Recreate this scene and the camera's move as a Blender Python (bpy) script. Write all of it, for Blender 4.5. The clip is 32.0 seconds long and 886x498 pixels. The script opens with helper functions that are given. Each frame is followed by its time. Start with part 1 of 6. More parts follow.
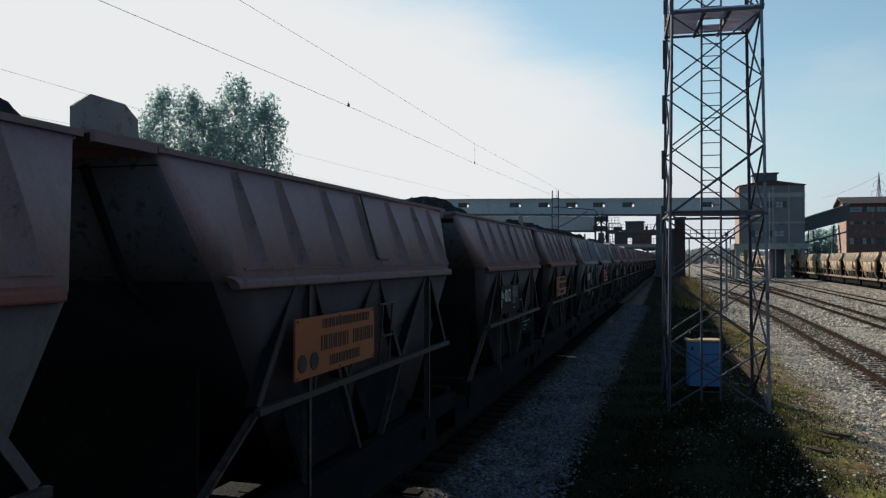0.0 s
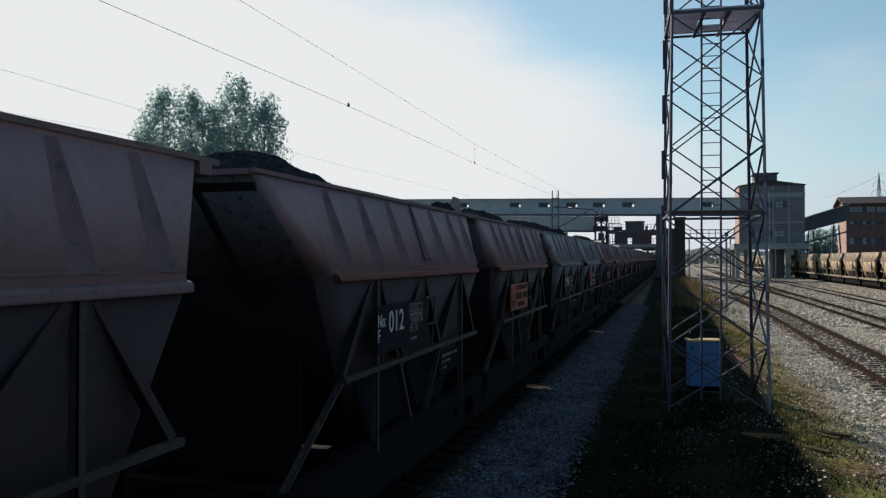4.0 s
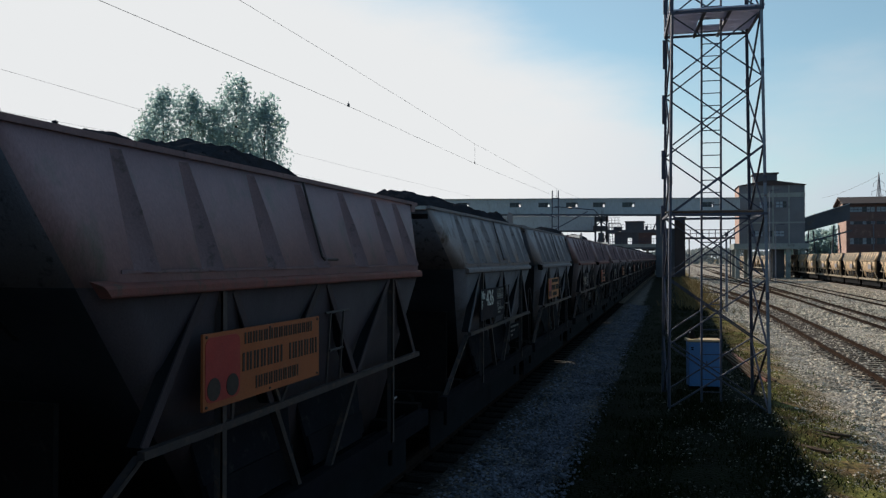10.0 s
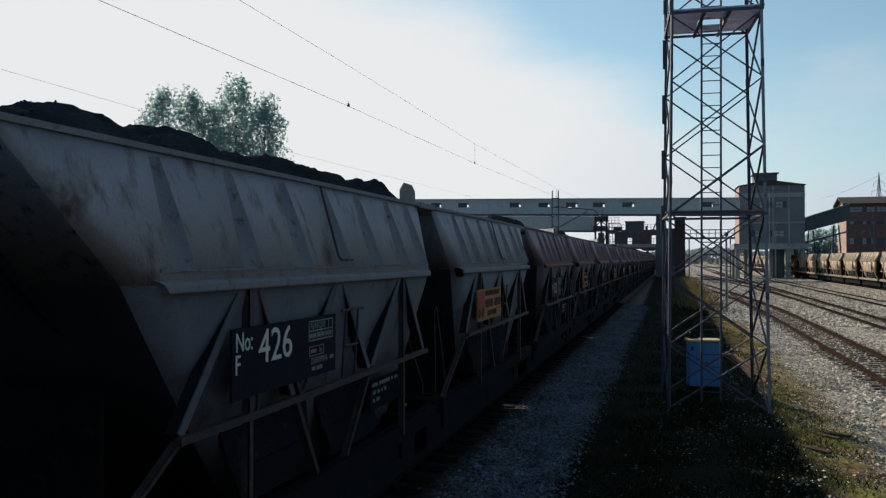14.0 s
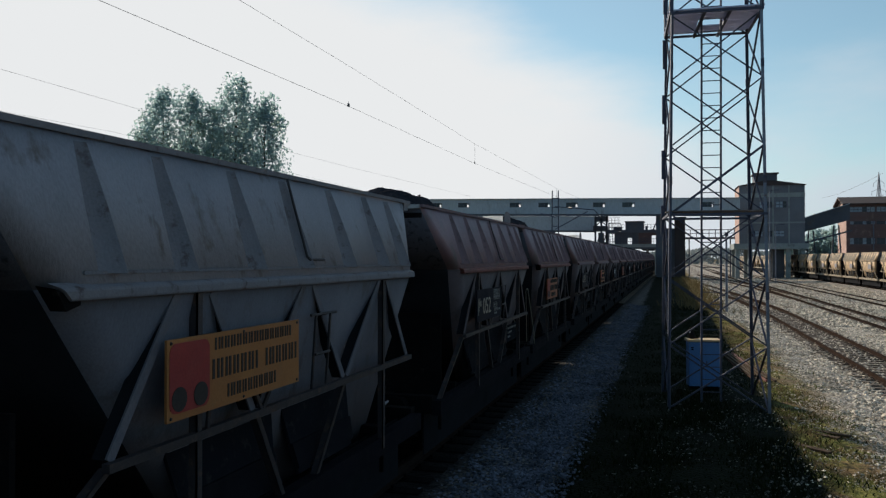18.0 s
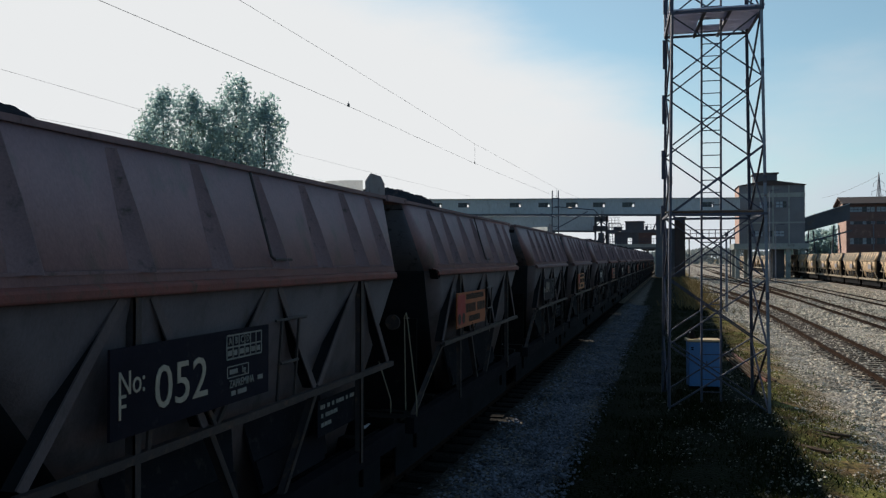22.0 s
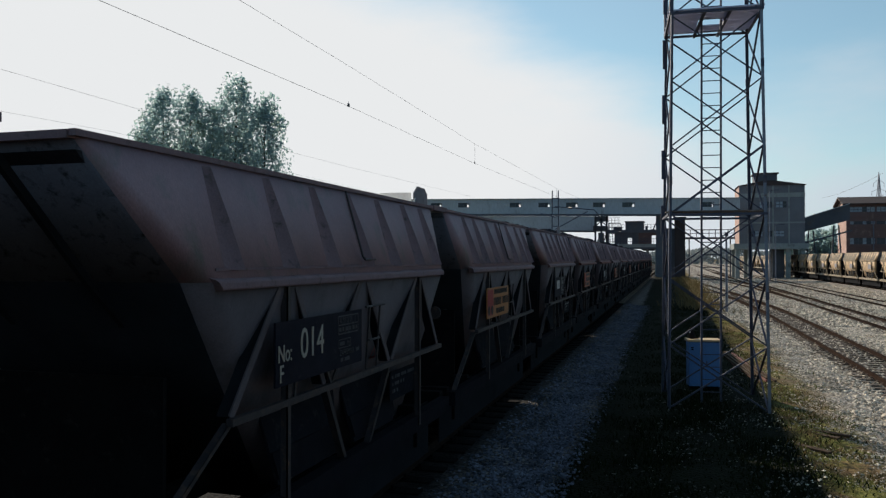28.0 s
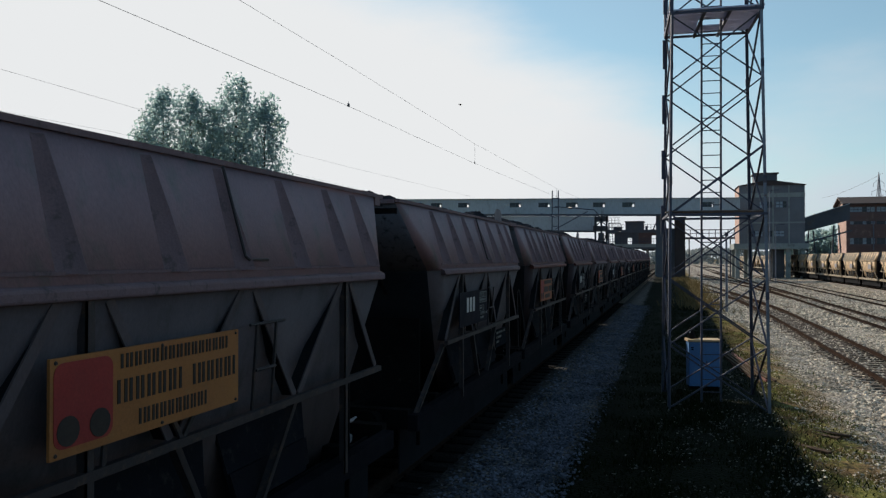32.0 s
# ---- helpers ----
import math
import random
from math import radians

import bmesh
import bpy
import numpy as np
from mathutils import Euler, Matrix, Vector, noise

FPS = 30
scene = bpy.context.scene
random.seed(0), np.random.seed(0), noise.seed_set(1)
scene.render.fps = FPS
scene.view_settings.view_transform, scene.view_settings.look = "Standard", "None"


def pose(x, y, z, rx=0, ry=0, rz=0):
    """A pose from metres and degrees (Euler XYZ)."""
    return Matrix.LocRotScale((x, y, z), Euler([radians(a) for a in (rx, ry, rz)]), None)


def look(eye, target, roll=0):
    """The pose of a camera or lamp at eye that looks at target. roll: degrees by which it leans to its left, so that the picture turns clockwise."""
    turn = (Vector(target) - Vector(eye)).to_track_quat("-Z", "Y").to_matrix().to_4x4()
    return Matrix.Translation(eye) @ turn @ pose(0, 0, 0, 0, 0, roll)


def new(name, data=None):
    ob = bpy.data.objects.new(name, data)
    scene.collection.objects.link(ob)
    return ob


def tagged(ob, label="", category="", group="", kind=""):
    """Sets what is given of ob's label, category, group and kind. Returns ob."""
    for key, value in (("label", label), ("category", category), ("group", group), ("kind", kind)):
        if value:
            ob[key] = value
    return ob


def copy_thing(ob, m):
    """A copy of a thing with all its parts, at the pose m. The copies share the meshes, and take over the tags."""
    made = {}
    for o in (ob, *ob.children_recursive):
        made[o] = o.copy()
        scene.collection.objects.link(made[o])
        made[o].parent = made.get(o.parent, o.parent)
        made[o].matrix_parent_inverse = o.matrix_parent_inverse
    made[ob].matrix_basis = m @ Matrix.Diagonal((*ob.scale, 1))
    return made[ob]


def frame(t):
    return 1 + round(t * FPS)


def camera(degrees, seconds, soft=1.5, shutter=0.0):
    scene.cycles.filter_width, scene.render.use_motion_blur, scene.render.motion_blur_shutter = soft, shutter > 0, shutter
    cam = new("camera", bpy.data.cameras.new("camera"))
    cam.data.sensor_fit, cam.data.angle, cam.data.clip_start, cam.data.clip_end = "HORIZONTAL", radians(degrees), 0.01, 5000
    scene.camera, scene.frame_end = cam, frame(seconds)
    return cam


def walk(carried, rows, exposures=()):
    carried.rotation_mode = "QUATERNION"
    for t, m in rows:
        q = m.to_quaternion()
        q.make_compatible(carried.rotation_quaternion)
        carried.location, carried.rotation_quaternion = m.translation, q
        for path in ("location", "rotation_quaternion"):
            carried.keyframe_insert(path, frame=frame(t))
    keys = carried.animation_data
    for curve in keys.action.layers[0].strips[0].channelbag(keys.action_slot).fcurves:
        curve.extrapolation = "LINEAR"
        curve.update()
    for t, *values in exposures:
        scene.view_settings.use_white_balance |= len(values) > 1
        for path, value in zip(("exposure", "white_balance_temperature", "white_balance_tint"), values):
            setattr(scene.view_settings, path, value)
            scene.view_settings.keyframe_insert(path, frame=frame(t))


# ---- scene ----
# The camera stands still beside a loaded coal train: x across the tracks, y along them, z = 0 at the rail head of the train's track.
EYE = Vector((0.0, 0.0, 3.2))
YAW, PITCH = radians(16.646), radians(0.717)
AHEAD = Vector((-math.sin(YAW) * math.cos(PITCH), math.cos(YAW) * math.cos(PITCH), math.sin(PITCH)))
cam = camera(60.0, 32.0, soft=1.3)
STAND = look(EYE, EYE + AHEAD * 10.0)
walk(cam, [(0.0, STAND), (32.0, STAND)], exposures=((0.0, 0.0), (32.0, 0.0)))

# Late sun ahead and to the left, behind thin bright cloud
SUN_EL, SUN_AZ = radians(28.0), radians(-45.0)
SUN_DIR = Vector((math.sin(SUN_AZ) * math.cos(SUN_EL), math.cos(SUN_AZ) * math.cos(SUN_EL), math.sin(SUN_EL)))
lamp = bpy.data.lights.new("sun", "SUN")
lamp.energy, lamp.angle, lamp.color = 5.5, radians(0.55), (1.0, 0.89, 0.74)
sun = new("sun", lamp)
sun.matrix_world = look(SUN_DIR * 100.0, (0, 0, 0))

world = bpy.data.worlds.new("sky")
scene.world = world
world.use_nodes = True
wn, wl = world.node_tree.nodes, world.node_tree.links
wn.clear()


def wmath(op, a, b=None, clamp=False):
    n = wn.new("ShaderNodeMath")
    n.operation, n.use_clamp = op, clamp
    for i, v in enumerate((a, b)):
        if v is None:
            continue
        if isinstance(v, (int, float)):
            n.inputs[i].default_value = v
        else:
            wl.new(v, n.inputs[i])
    return n.outputs[0]


sky = wn.new("ShaderNodeTexSky")
sky.sky_type, sky.sun_disc = "NISHITA", False
sky.sun_elevation, sky.sun_rotation = SUN_EL, SUN_AZ
sky.air_density, sky.dust_density, sky.ozone_density = 1.0, 0.25, 1.2
coord = wn.new("ShaderNodeTexCoord")
way = coord.outputs["Generated"]
dot = wn.new("ShaderNodeVectorMath")
dot.operation = "DOT_PRODUCT"
wl.new(way, dot.inputs[0])
dot.inputs[1].default_value = SUN_DIR
# thin cloud: streaky noise, thickest round the sun
stretch = wn.new("ShaderNodeMapping")
stretch.inputs["Rotation"].default_value = (0.0, 0.5, 0.35)
stretch.inputs["Scale"].default_value = (1.0, 1.6, 3.2)
wl.new(way, stretch.inputs[0])
puff = wn.new("ShaderNodeTexNoise")
puff.inputs["Scale"].default_value, puff.inputs["Detail"].default_value, puff.inputs["Roughness"].default_value = 2.3, 7.0, 0.55
wl.new(stretch.outputs[0], puff.inputs["Vector"])
up = wn.new("ShaderNodeSeparateXYZ")
wl.new(way, up.inputs[0])
veil = wmath("SUBTRACT", wmath("MULTIPLY", dot.outputs["Value"], 7.0), wmath("MULTIPLY", up.outputs[2], 10.0))
# low haze whitens the horizon all round
veil = wmath("MAXIMUM", veil, wmath("ADD", wmath("MULTIPLY", up.outputs[2], -4.2), 3.72))
veil = wmath("ADD", wmath("SUBTRACT", veil, 3.02), wmath("MULTIPLY", wmath("SUBTRACT", puff.outputs["Fac"], 0.5), 1.7))
soften = wn.new("ShaderNodeMapRange")
soften.interpolation_type = "SMOOTHSTEP"
soften.inputs["From Min"].default_value, soften.inputs["From Max"].default_value = -0.3, 0.75
soften.inputs["To Min"].default_value = 0.2
wl.new(veil, soften.inputs["Value"])
SKY_STRENGTH = 0.104
dim = wn.new("ShaderNodeMix")
dim.data_type, dim.blend_type = "RGBA", "MULTIPLY"
dim.inputs["Factor"].default_value = 1.0
wl.new(sky.outputs[0], dim.inputs[6])
dim.inputs[7].default_value = (SKY_STRENGTH * 0.81, SKY_STRENGTH * 1.12, SKY_STRENGTH * 1.07, 1)
both = wn.new("ShaderNodeMix")
both.data_type = "RGBA"
wl.new(soften.outputs[0], both.inputs["Factor"])
wl.new(dim.outputs[2], both.inputs[6])
glare = wn.new("ShaderNodeMapRange")
glare.inputs["From Min"].default_value, glare.inputs["From Max"].default_value = 0.45, 0.78
wl.new(dot.outputs["Value"], glare.inputs["Value"])
haze = wn.new("ShaderNodeMix")
haze.data_type = "RGBA"
wl.new(glare.outputs[0], haze.inputs["Factor"])
haze.inputs[6].default_value, haze.inputs[7].default_value = (0.51, 0.605, 0.70, 1), (0.815, 0.83, 0.84, 1)
# the haze is thinner and bluer away from the sun
away = wn.new("ShaderNodeMapRange")
away.inputs["From Min"].default_value, away.inputs["From Max"].default_value = -0.2, 0.45
wl.new(dot.outputs["Value"], away.inputs["Value"])
thin = wn.new("ShaderNodeMix")
thin.data_type = "RGBA"
wl.new(away.outputs[0], thin.inputs["Factor"])
thin.inputs[6].default_value = (0.16, 0.22, 0.32, 1)
wl.new(haze.outputs[2], thin.inputs[7])
wl.new(thin.outputs[2], both.inputs[7])
back = wn.new("ShaderNodeBackground")
wl.new(both.outputs[2], back.inputs[0])
wout = wn.new("ShaderNodeOutputWorld")
wl.new(back.outputs[0], wout.inputs[0])


# ---- materials ----
def surface(name, base, second, scale=3.0, rough=0.7, metal=0.0, bump=0.15, grain=60.0, third=None, spots=0.62, spot_scale=9.0, spread=0.0,
            translucent=0.0, stretch=(1, 1, 1), world_space=False, gloss=0.35):
    """Two-scale varied surface: broad mottling from base to second, patches of third (rust, dust, stains), fine grain in colour and relief."""
    m = bpy.data.materials.new(name)
    m.use_nodes = True
    n, l = m.node_tree.nodes, m.node_tree.links
    bsdf = n["Principled BSDF"]
    co = n.new("ShaderNodeTexCoord")
    mp = n.new("ShaderNodeMapping")
    mp.inputs["Scale"].default_value = stretch
    if world_space:
        geo = n.new("ShaderNodeNewGeometry")
        l.new(geo.outputs["Position"], mp.inputs[0])
    else:
        l.new(co.outputs["Object"], mp.inputs[0])

    def noisy(s, detail=5.0, roughness=0.6):
        t = n.new("ShaderNodeTexNoise")
        t.inputs["Scale"].default_value, t.inputs["Detail"].default_value, t.inputs["Roughness"].default_value = s, detail, roughness
        l.new(mp.outputs[0], t.inputs["Vector"])
        return t.outputs["Fac"]

    def ramp(fac, lo, hi):
        r = n.new("ShaderNodeMapRange")
        r.inputs["From Min"].default_value, r.inputs["From Max"].default_value = lo, hi
        l.new(fac, r.inputs["Value"])
        return r.outputs[0]

    def mix(fac, a, b, mode="MIX"):
        x = n.new("ShaderNodeMix")
        x.data_type, x.blend_type = "RGBA", mode
        l.new(fac, x.inputs["Factor"])
        for i, v in ((6, a), (7, b)):
            if isinstance(v, tuple):
                x.inputs[i].default_value = (*v, 1)
            else:
                l.new(v, x.inputs[i])
        return x.outputs[2]

    col = mix(ramp(noisy(scale), 0.3, 0.7), base, second)
    fine = noisy(grain, 3.0)
    if third:
        col = mix(ramp(noisy(spot_scale, 7.0, 0.65), spots - 0.06, spots + 0.10), col, third)
    g = n.new("ShaderNodeMix")
    g.data_type, g.blend_type = "RGBA", "MULTIPLY"
    g.inputs["Factor"].default_value = 1.0
    l.new(col, g.inputs[6])
    l.new(mix(fine, (0.72, 0.72, 0.72), (1.25, 1.25, 1.25)), g.inputs[7])
    col = g.outputs[2]
    if spread:
        info = n.new("ShaderNodeObjectInfo")
        h = n.new("ShaderNodeMix")
        h.data_type, h.blend_type = "RGBA", "MULTIPLY"
        h.inputs["Factor"].default_value = 1.0
        l.new(col, h.inputs[6])
        l.new(mix(info.outputs["Random"], (1 - spread,) * 3, (1 + spread,) * 3), h.inputs[7])
        col = h.outputs[2]
    l.new(col, bsdf.inputs["Base Color"])
    bsdf.inputs["Metallic"].default_value = metal
    bsdf.inputs["Specular IOR Level"].default_value = gloss
    rr = n.new("ShaderNodeMapRange")
    rr.inputs["To Min"].default_value, rr.inputs["To Max"].default_value = max(0.05, rough - 0.15), min(1.0, rough + 0.15)
    l.new(noisy(scale * 2.7), rr.inputs["Value"])
    l.new(rr.outputs[0], bsdf.inputs["Roughness"])
    if bump:
        b = n.new("ShaderNodeBump")
        b.inputs["Strength"].default_value, b.inputs["Distance"].default_value = bump, 0.02
        l.new(fine, b.inputs["Height"])
        l.new(b.outputs[0], bsdf.inputs["Normal"])
    if translucent:
        tr = n.new("ShaderNodeBsdfTranslucent")
        l.new(col, tr.inputs[0])
        ms = n.new("ShaderNodeMixShader")
        ms.inputs[0].default_value = translucent
        l.new(bsdf.outputs[0], ms.inputs[1])
        l.new(tr.outputs[0], ms.inputs[2])
        l.new(ms.outputs[0], n["Material Output"].inputs[0])
    return m


M = {}
# wagon paints
M["grey"] = surface("dusty_grey_paint", (0.246, 0.232, 0.25), (0.188, 0.176, 0.192), 1.6, 0.62, third=(0.075, 0.055, 0.045), spots=0.60, spot_scale=4.0, stretch=(1, 1, 0.45))
M["plum"] = surface("faded_brown_paint", (0.242, 0.154, 0.168), (0.186, 0.124, 0.139), 1.4, 0.62, third=(0.13, 0.12, 0.115), spots=0.60, spot_scale=3.0, stretch=(1, 1, 0.45))
M["pale"] = surface("pale_grey_paint", (0.272, 0.256, 0.276), (0.208, 0.196, 0.213), 1.3, 0.6, third=(0.09, 0.06, 0.045), spots=0.62, spot_scale=4.5, stretch=(1, 1, 0.4))
# lower-sheet copies of the paints, darkened to hold the shade below the ledges
M["grey_low"] = surface("shaded_grey_paint", (0.112, 0.106, 0.12), (0.078, 0.074, 0.086), 1.6, 0.7, gloss=0.15, third=(0.05, 0.042, 0.038), spots=0.58, spot_scale=3.0, stretch=(1, 1, 0.45))
M["pale_low"] = surface("shaded_pale_paint", (0.135, 0.128, 0.145), (0.095, 0.09, 0.104), 1.4, 0.7, gloss=0.2, third=(0.07, 0.055, 0.048), spots=0.60, spot_scale=3.0, stretch=(1, 1, 0.45))
M["brown_grey_low"] = surface("shaded_brown_grey_paint", (0.104, 0.083, 0.088), (0.072, 0.057, 0.061), 1.5, 0.7, gloss=0.15, third=(0.06, 0.05, 0.05), spots=0.58, spot_scale=3.0, stretch=(1, 1, 0.45))
M["plum_low"] = surface("shaded_brown_paint", (0.052, 0.039, 0.045), (0.034, 0.026, 0.031), 1.5, 0.7, gloss=0.15, third=(0.045, 0.038, 0.036), spots=0.58, spot_scale=3.0, stretch=(1, 1, 0.45))
M["rust"] = surface("rusty_red_paint", (0.18, 0.055, 0.045), (0.12, 0.046, 0.042), 2.5, 0.75, third=(0.08, 0.05, 0.04), spots=0.58)
M["steel"] = surface("dirty_steel", (0.042, 0.034, 0.036), (0.025, 0.021, 0.023), 2.5, 0.6, 0.2, third=(0.09, 0.055, 0.04), spots=0.6)
# near-black tones: deep shade under the wagons is put into the colour
M["under"] = surface("near_black_matt", (0.0085, 0.0078, 0.0082), (0.005, 0.0046, 0.0048), 2.0, 0.85, third=(0.022, 0.019, 0.017), spots=0.64, gloss=0.03)
M["chute"] = surface("near_black_blue", (0.013, 0.014, 0.018), (0.008, 0.0085, 0.012), 1.5, 0.75, third=(0.035, 0.032, 0.03), spots=0.62, gloss=0.02)
M["coal"] = surface("coal", (0.036, 0.038, 0.046), (0.020, 0.021, 0.026), 2.5, 0.8, bump=0.6, grain=30.0, third=(0.026, 0.025, 0.024), spots=0.62, gloss=0.0)
M["orange"] = surface("orange_plate", (0.29, 0.078, 0.022), (0.22, 0.062, 0.02), 2.0, 0.6, bump=0.05, third=(0.22, 0.10, 0.04), spots=0.66)
M["yellow"] = surface("yellow_plate", (0.34, 0.135, 0.035), (0.27, 0.10, 0.03), 2.0, 0.6, bump=0.05, third=(0.25, 0.13, 0.05), spots=0.66)
M["red"] = surface("red_plate", (0.30, 0.028, 0.024), (0.23, 0.024, 0.022), 2.0, 0.6, bump=0.05)
M["night"] = surface("blue_black_plate", (0.008, 0.0078, 0.016), (0.0055, 0.0054, 0.011), 2.0, 0.7, bump=0.04, gloss=0.1, third=(0.035, 0.033, 0.035), spots=0.66)
M["white"] = surface("chalk_white_lettering", (0.62, 0.60, 0.55), (0.45, 0.44, 0.41), 9.0, 0.7, bump=0.0)
M["dim_white"] = surface("faded_small_lettering", (0.22, 0.215, 0.20), (0.12, 0.118, 0.11), 9.0, 0.7, bump=0.0)
# pale rim tone: sunlight on the end rims is painted in
M["bare"] = surface("sunlit_rim_white", (0.42, 0.42, 0.42), (0.28, 0.27, 0.27), 4.0, 0.5, 0.3)
M["faded_white"] = surface("faded_sand_lettering", (0.36, 0.31, 0.25), (0.26, 0.22, 0.18), 9.0, 0.7, bump=0.0)
M["faint_print"] = surface("almost_lost_small_lettering", (0.05, 0.048, 0.052), (0.02, 0.02, 0.024), 7.0, 0.7, bump=0.0)
M["warning"] = surface("faded_red_mark", (0.20, 0.03, 0.02), (0.13, 0.025, 0.02), 6.0, 0.7, bump=0.0)
M["ink"] = surface("black_lettering", (0.02, 0.017, 0.015), (0.035, 0.025, 0.02), 9.0, 0.7, bump=0.0)
# black that holds the shade of lower hopper ends and strut webs
M["deep_shade"] = surface("shade_black", (0.016, 0.017, 0.02), (0.010, 0.0105, 0.0125), 1.5, 0.9, third=(0.018, 0.017, 0.017), spots=0.64, gloss=0.03)
# rib tones: the paints darkened by coal dust and by painted-in shade
M["plum_rib"] = surface("shade_toned_brown_rib", (0.188, 0.124, 0.134), (0.142, 0.098, 0.107), 2.0, 0.7, third=(0.06, 0.052, 0.05), spots=0.62, gloss=0.15)
M["grey_rib"] = surface("shade_toned_grey_rib", (0.195, 0.186, 0.20), (0.15, 0.143, 0.155), 2.0, 0.7, third=(0.06, 0.05, 0.045), spots=0.62, gloss=0.15)
M["pale_rib"] = surface("shade_toned_pale_rib", (0.20, 0.19, 0.204), (0.155, 0.147, 0.158), 2.0, 0.7, third=(0.07, 0.05, 0.045), spots=0.62, gloss=0.15)
# upper hopper ends: their shade in the colour, lifted for the sun's glare
M["end_shade"] = surface("end_shade_grey", (0.13, 0.14, 0.17), (0.095, 0.10, 0.125), 1.5, 0.85, third=(0.022, 0.022, 0.023), spots=0.6, gloss=0.1)
M["sheet"] = surface("pale_plastic_sheet", (0.75, 0.76, 0.76), (0.62, 0.63, 0.64), 2.0, 0.6, bump=0.0, translucent=0.6)
# the yellow tint stands for the sun's highlight along the rods
M["handrail"] = surface("sun_tinted_handrail", (0.19, 0.165, 0.115), (0.13, 0.11, 0.075), 6.0, 0.45)
M["ochre"] = surface("sun_bleached_ochre_paint", (0.44, 0.30, 0.165), (0.31, 0.21, 0.12), 1.2, 0.65, third=(0.15, 0.095, 0.055), spots=0.57, spot_scale=3.0, spread=0.18)
M["ochre_dark"] = surface("dusty_ochre_steel", (0.28, 0.23, 0.165), (0.19, 0.155, 0.115), 2.0, 0.7, third=(0.10, 0.08, 0.06), spots=0.58)
# place
M["rusty_rail"] = surface("brown_rusted_rail", (0.036, 0.024, 0.019), (0.024, 0.017, 0.014), 4.0, 0.7, 0.1, third=(0.055, 0.032, 0.022), spots=0.6, gloss=0.0)
M["railhead"] = surface("rusty_rail", (0.030, 0.021, 0.018), (0.020, 0.015, 0.013), 4.0, 0.8, 0.0, third=(0.05, 0.033, 0.026), spots=0.62, gloss=0.0)
# sill tone, blackened to hold the shade under the wagons
M["sill"] = surface("near_black_blue_grey", (0.011, 0.0107, 0.0145), (0.007, 0.0068, 0.009), 1.5, 0.7, third=(0.012, 0.012, 0.013), spots=0.58, gloss=0.02)
M["old_timber"] = surface("rotten_dark_timber", (0.075, 0.048, 0.030), (0.04, 0.027, 0.018), 4.0, 0.9, gloss=0.1, third=(0.13, 0.10, 0.07), spots=0.62)
M["sleeper"] = surface("weathered_sleeper", (0.15, 0.122, 0.10), (0.095, 0.078, 0.064), 3.0, 0.9, gloss=0.1, third=(0.22, 0.19, 0.16), spots=0.60, spread=0.35, stretch=(0.4, 3, 1))
M["grass"] = surface("short_grass", (0.13, 0.145, 0.038), (0.17, 0.165, 0.05), 0.9, 0.8, bump=0.0, grain=6.0, third=(0.12, 0.09, 0.04), spots=0.56, spot_scale=0.7, translucent=0.25)
# near-black grass: the train's shade is put into its colour
M["shade_grass"] = surface("shade_dark_grass", (0.0055, 0.011, 0.0025), (0.011, 0.016, 0.004), 0.9, 0.8, bump=0.0, grain=6.0, third=(0.026, 0.026, 0.01), spots=0.62, spot_scale=0.7, translucent=0.25, gloss=0.05)
M["dry_grass"] = surface("dry_straw_grass", (0.17, 0.12, 0.05), (0.11, 0.08, 0.036), 0.8, 0.85, bump=0.0, grain=6.0, third=(0.10, 0.11, 0.04), spots=0.58, translucent=0.25)
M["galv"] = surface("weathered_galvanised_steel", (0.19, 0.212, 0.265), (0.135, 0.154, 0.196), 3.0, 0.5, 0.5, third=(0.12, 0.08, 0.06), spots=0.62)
M["galv_dark"] = surface("dull_dark_steel", (0.062, 0.070, 0.108), (0.042, 0.048, 0.076), 3.0, 0.55, 0.3, third=(0.10, 0.075, 0.08), spots=0.6)
# boards raised in tone to carry the flare's glow on their underside
M["plank"] = surface("grey_violet_deck", (0.66, 0.68, 0.86), (0.50, 0.52, 0.68), 3.0, 0.7, third=(0.25, 0.24, 0.29), spots=0.66, stretch=(0.4, 8, 1))
M["old_board"] = surface("brown_old_board", (0.16, 0.12, 0.10), (0.10, 0.08, 0.07), 3.0, 0.8, third=(0.30, 0.28, 0.27), spots=0.60, stretch=(0.4, 6, 1))
M["blue"] = surface("sky_blue_cabinet_paint", (0.06, 0.18, 0.40), (0.048, 0.145, 0.33), 2.0, 0.5, bump=0.05, third=(0.12, 0.2, 0.3), spots=0.64)
M["cream"] = surface("ochre_edge_paint", (0.50, 0.36, 0.2), (0.40, 0.28, 0.16), 3.0, 0.6, bump=0.05)
M["cladding"] = surface("pale_grey_metal_cladding", (0.42, 0.455, 0.50), (0.35, 0.38, 0.42), 0.25, 0.6, bump=0.1, grain=3.0, third=(0.22, 0.22, 0.22), spots=0.64, spot_scale=0.5, stretch=(1, 1, 0.4))
# blue-grey of the distant cladding and brick has aerial haze mixed in
M["clad_dark"] = surface("soot_dark_cladding", (0.098, 0.106, 0.128), (0.066, 0.071, 0.088), 0.3, 0.7, third=(0.12, 0.10, 0.09), spots=0.6, spot_scale=0.5, grain=4.0)
M["brick"] = surface("dark_red_brick", (0.15, 0.092, 0.09), (0.11, 0.074, 0.074), 0.35, 0.85, bump=0.3, grain=5.0, third=(0.26, 0.18, 0.15), spots=0.62, spot_scale=0.9)
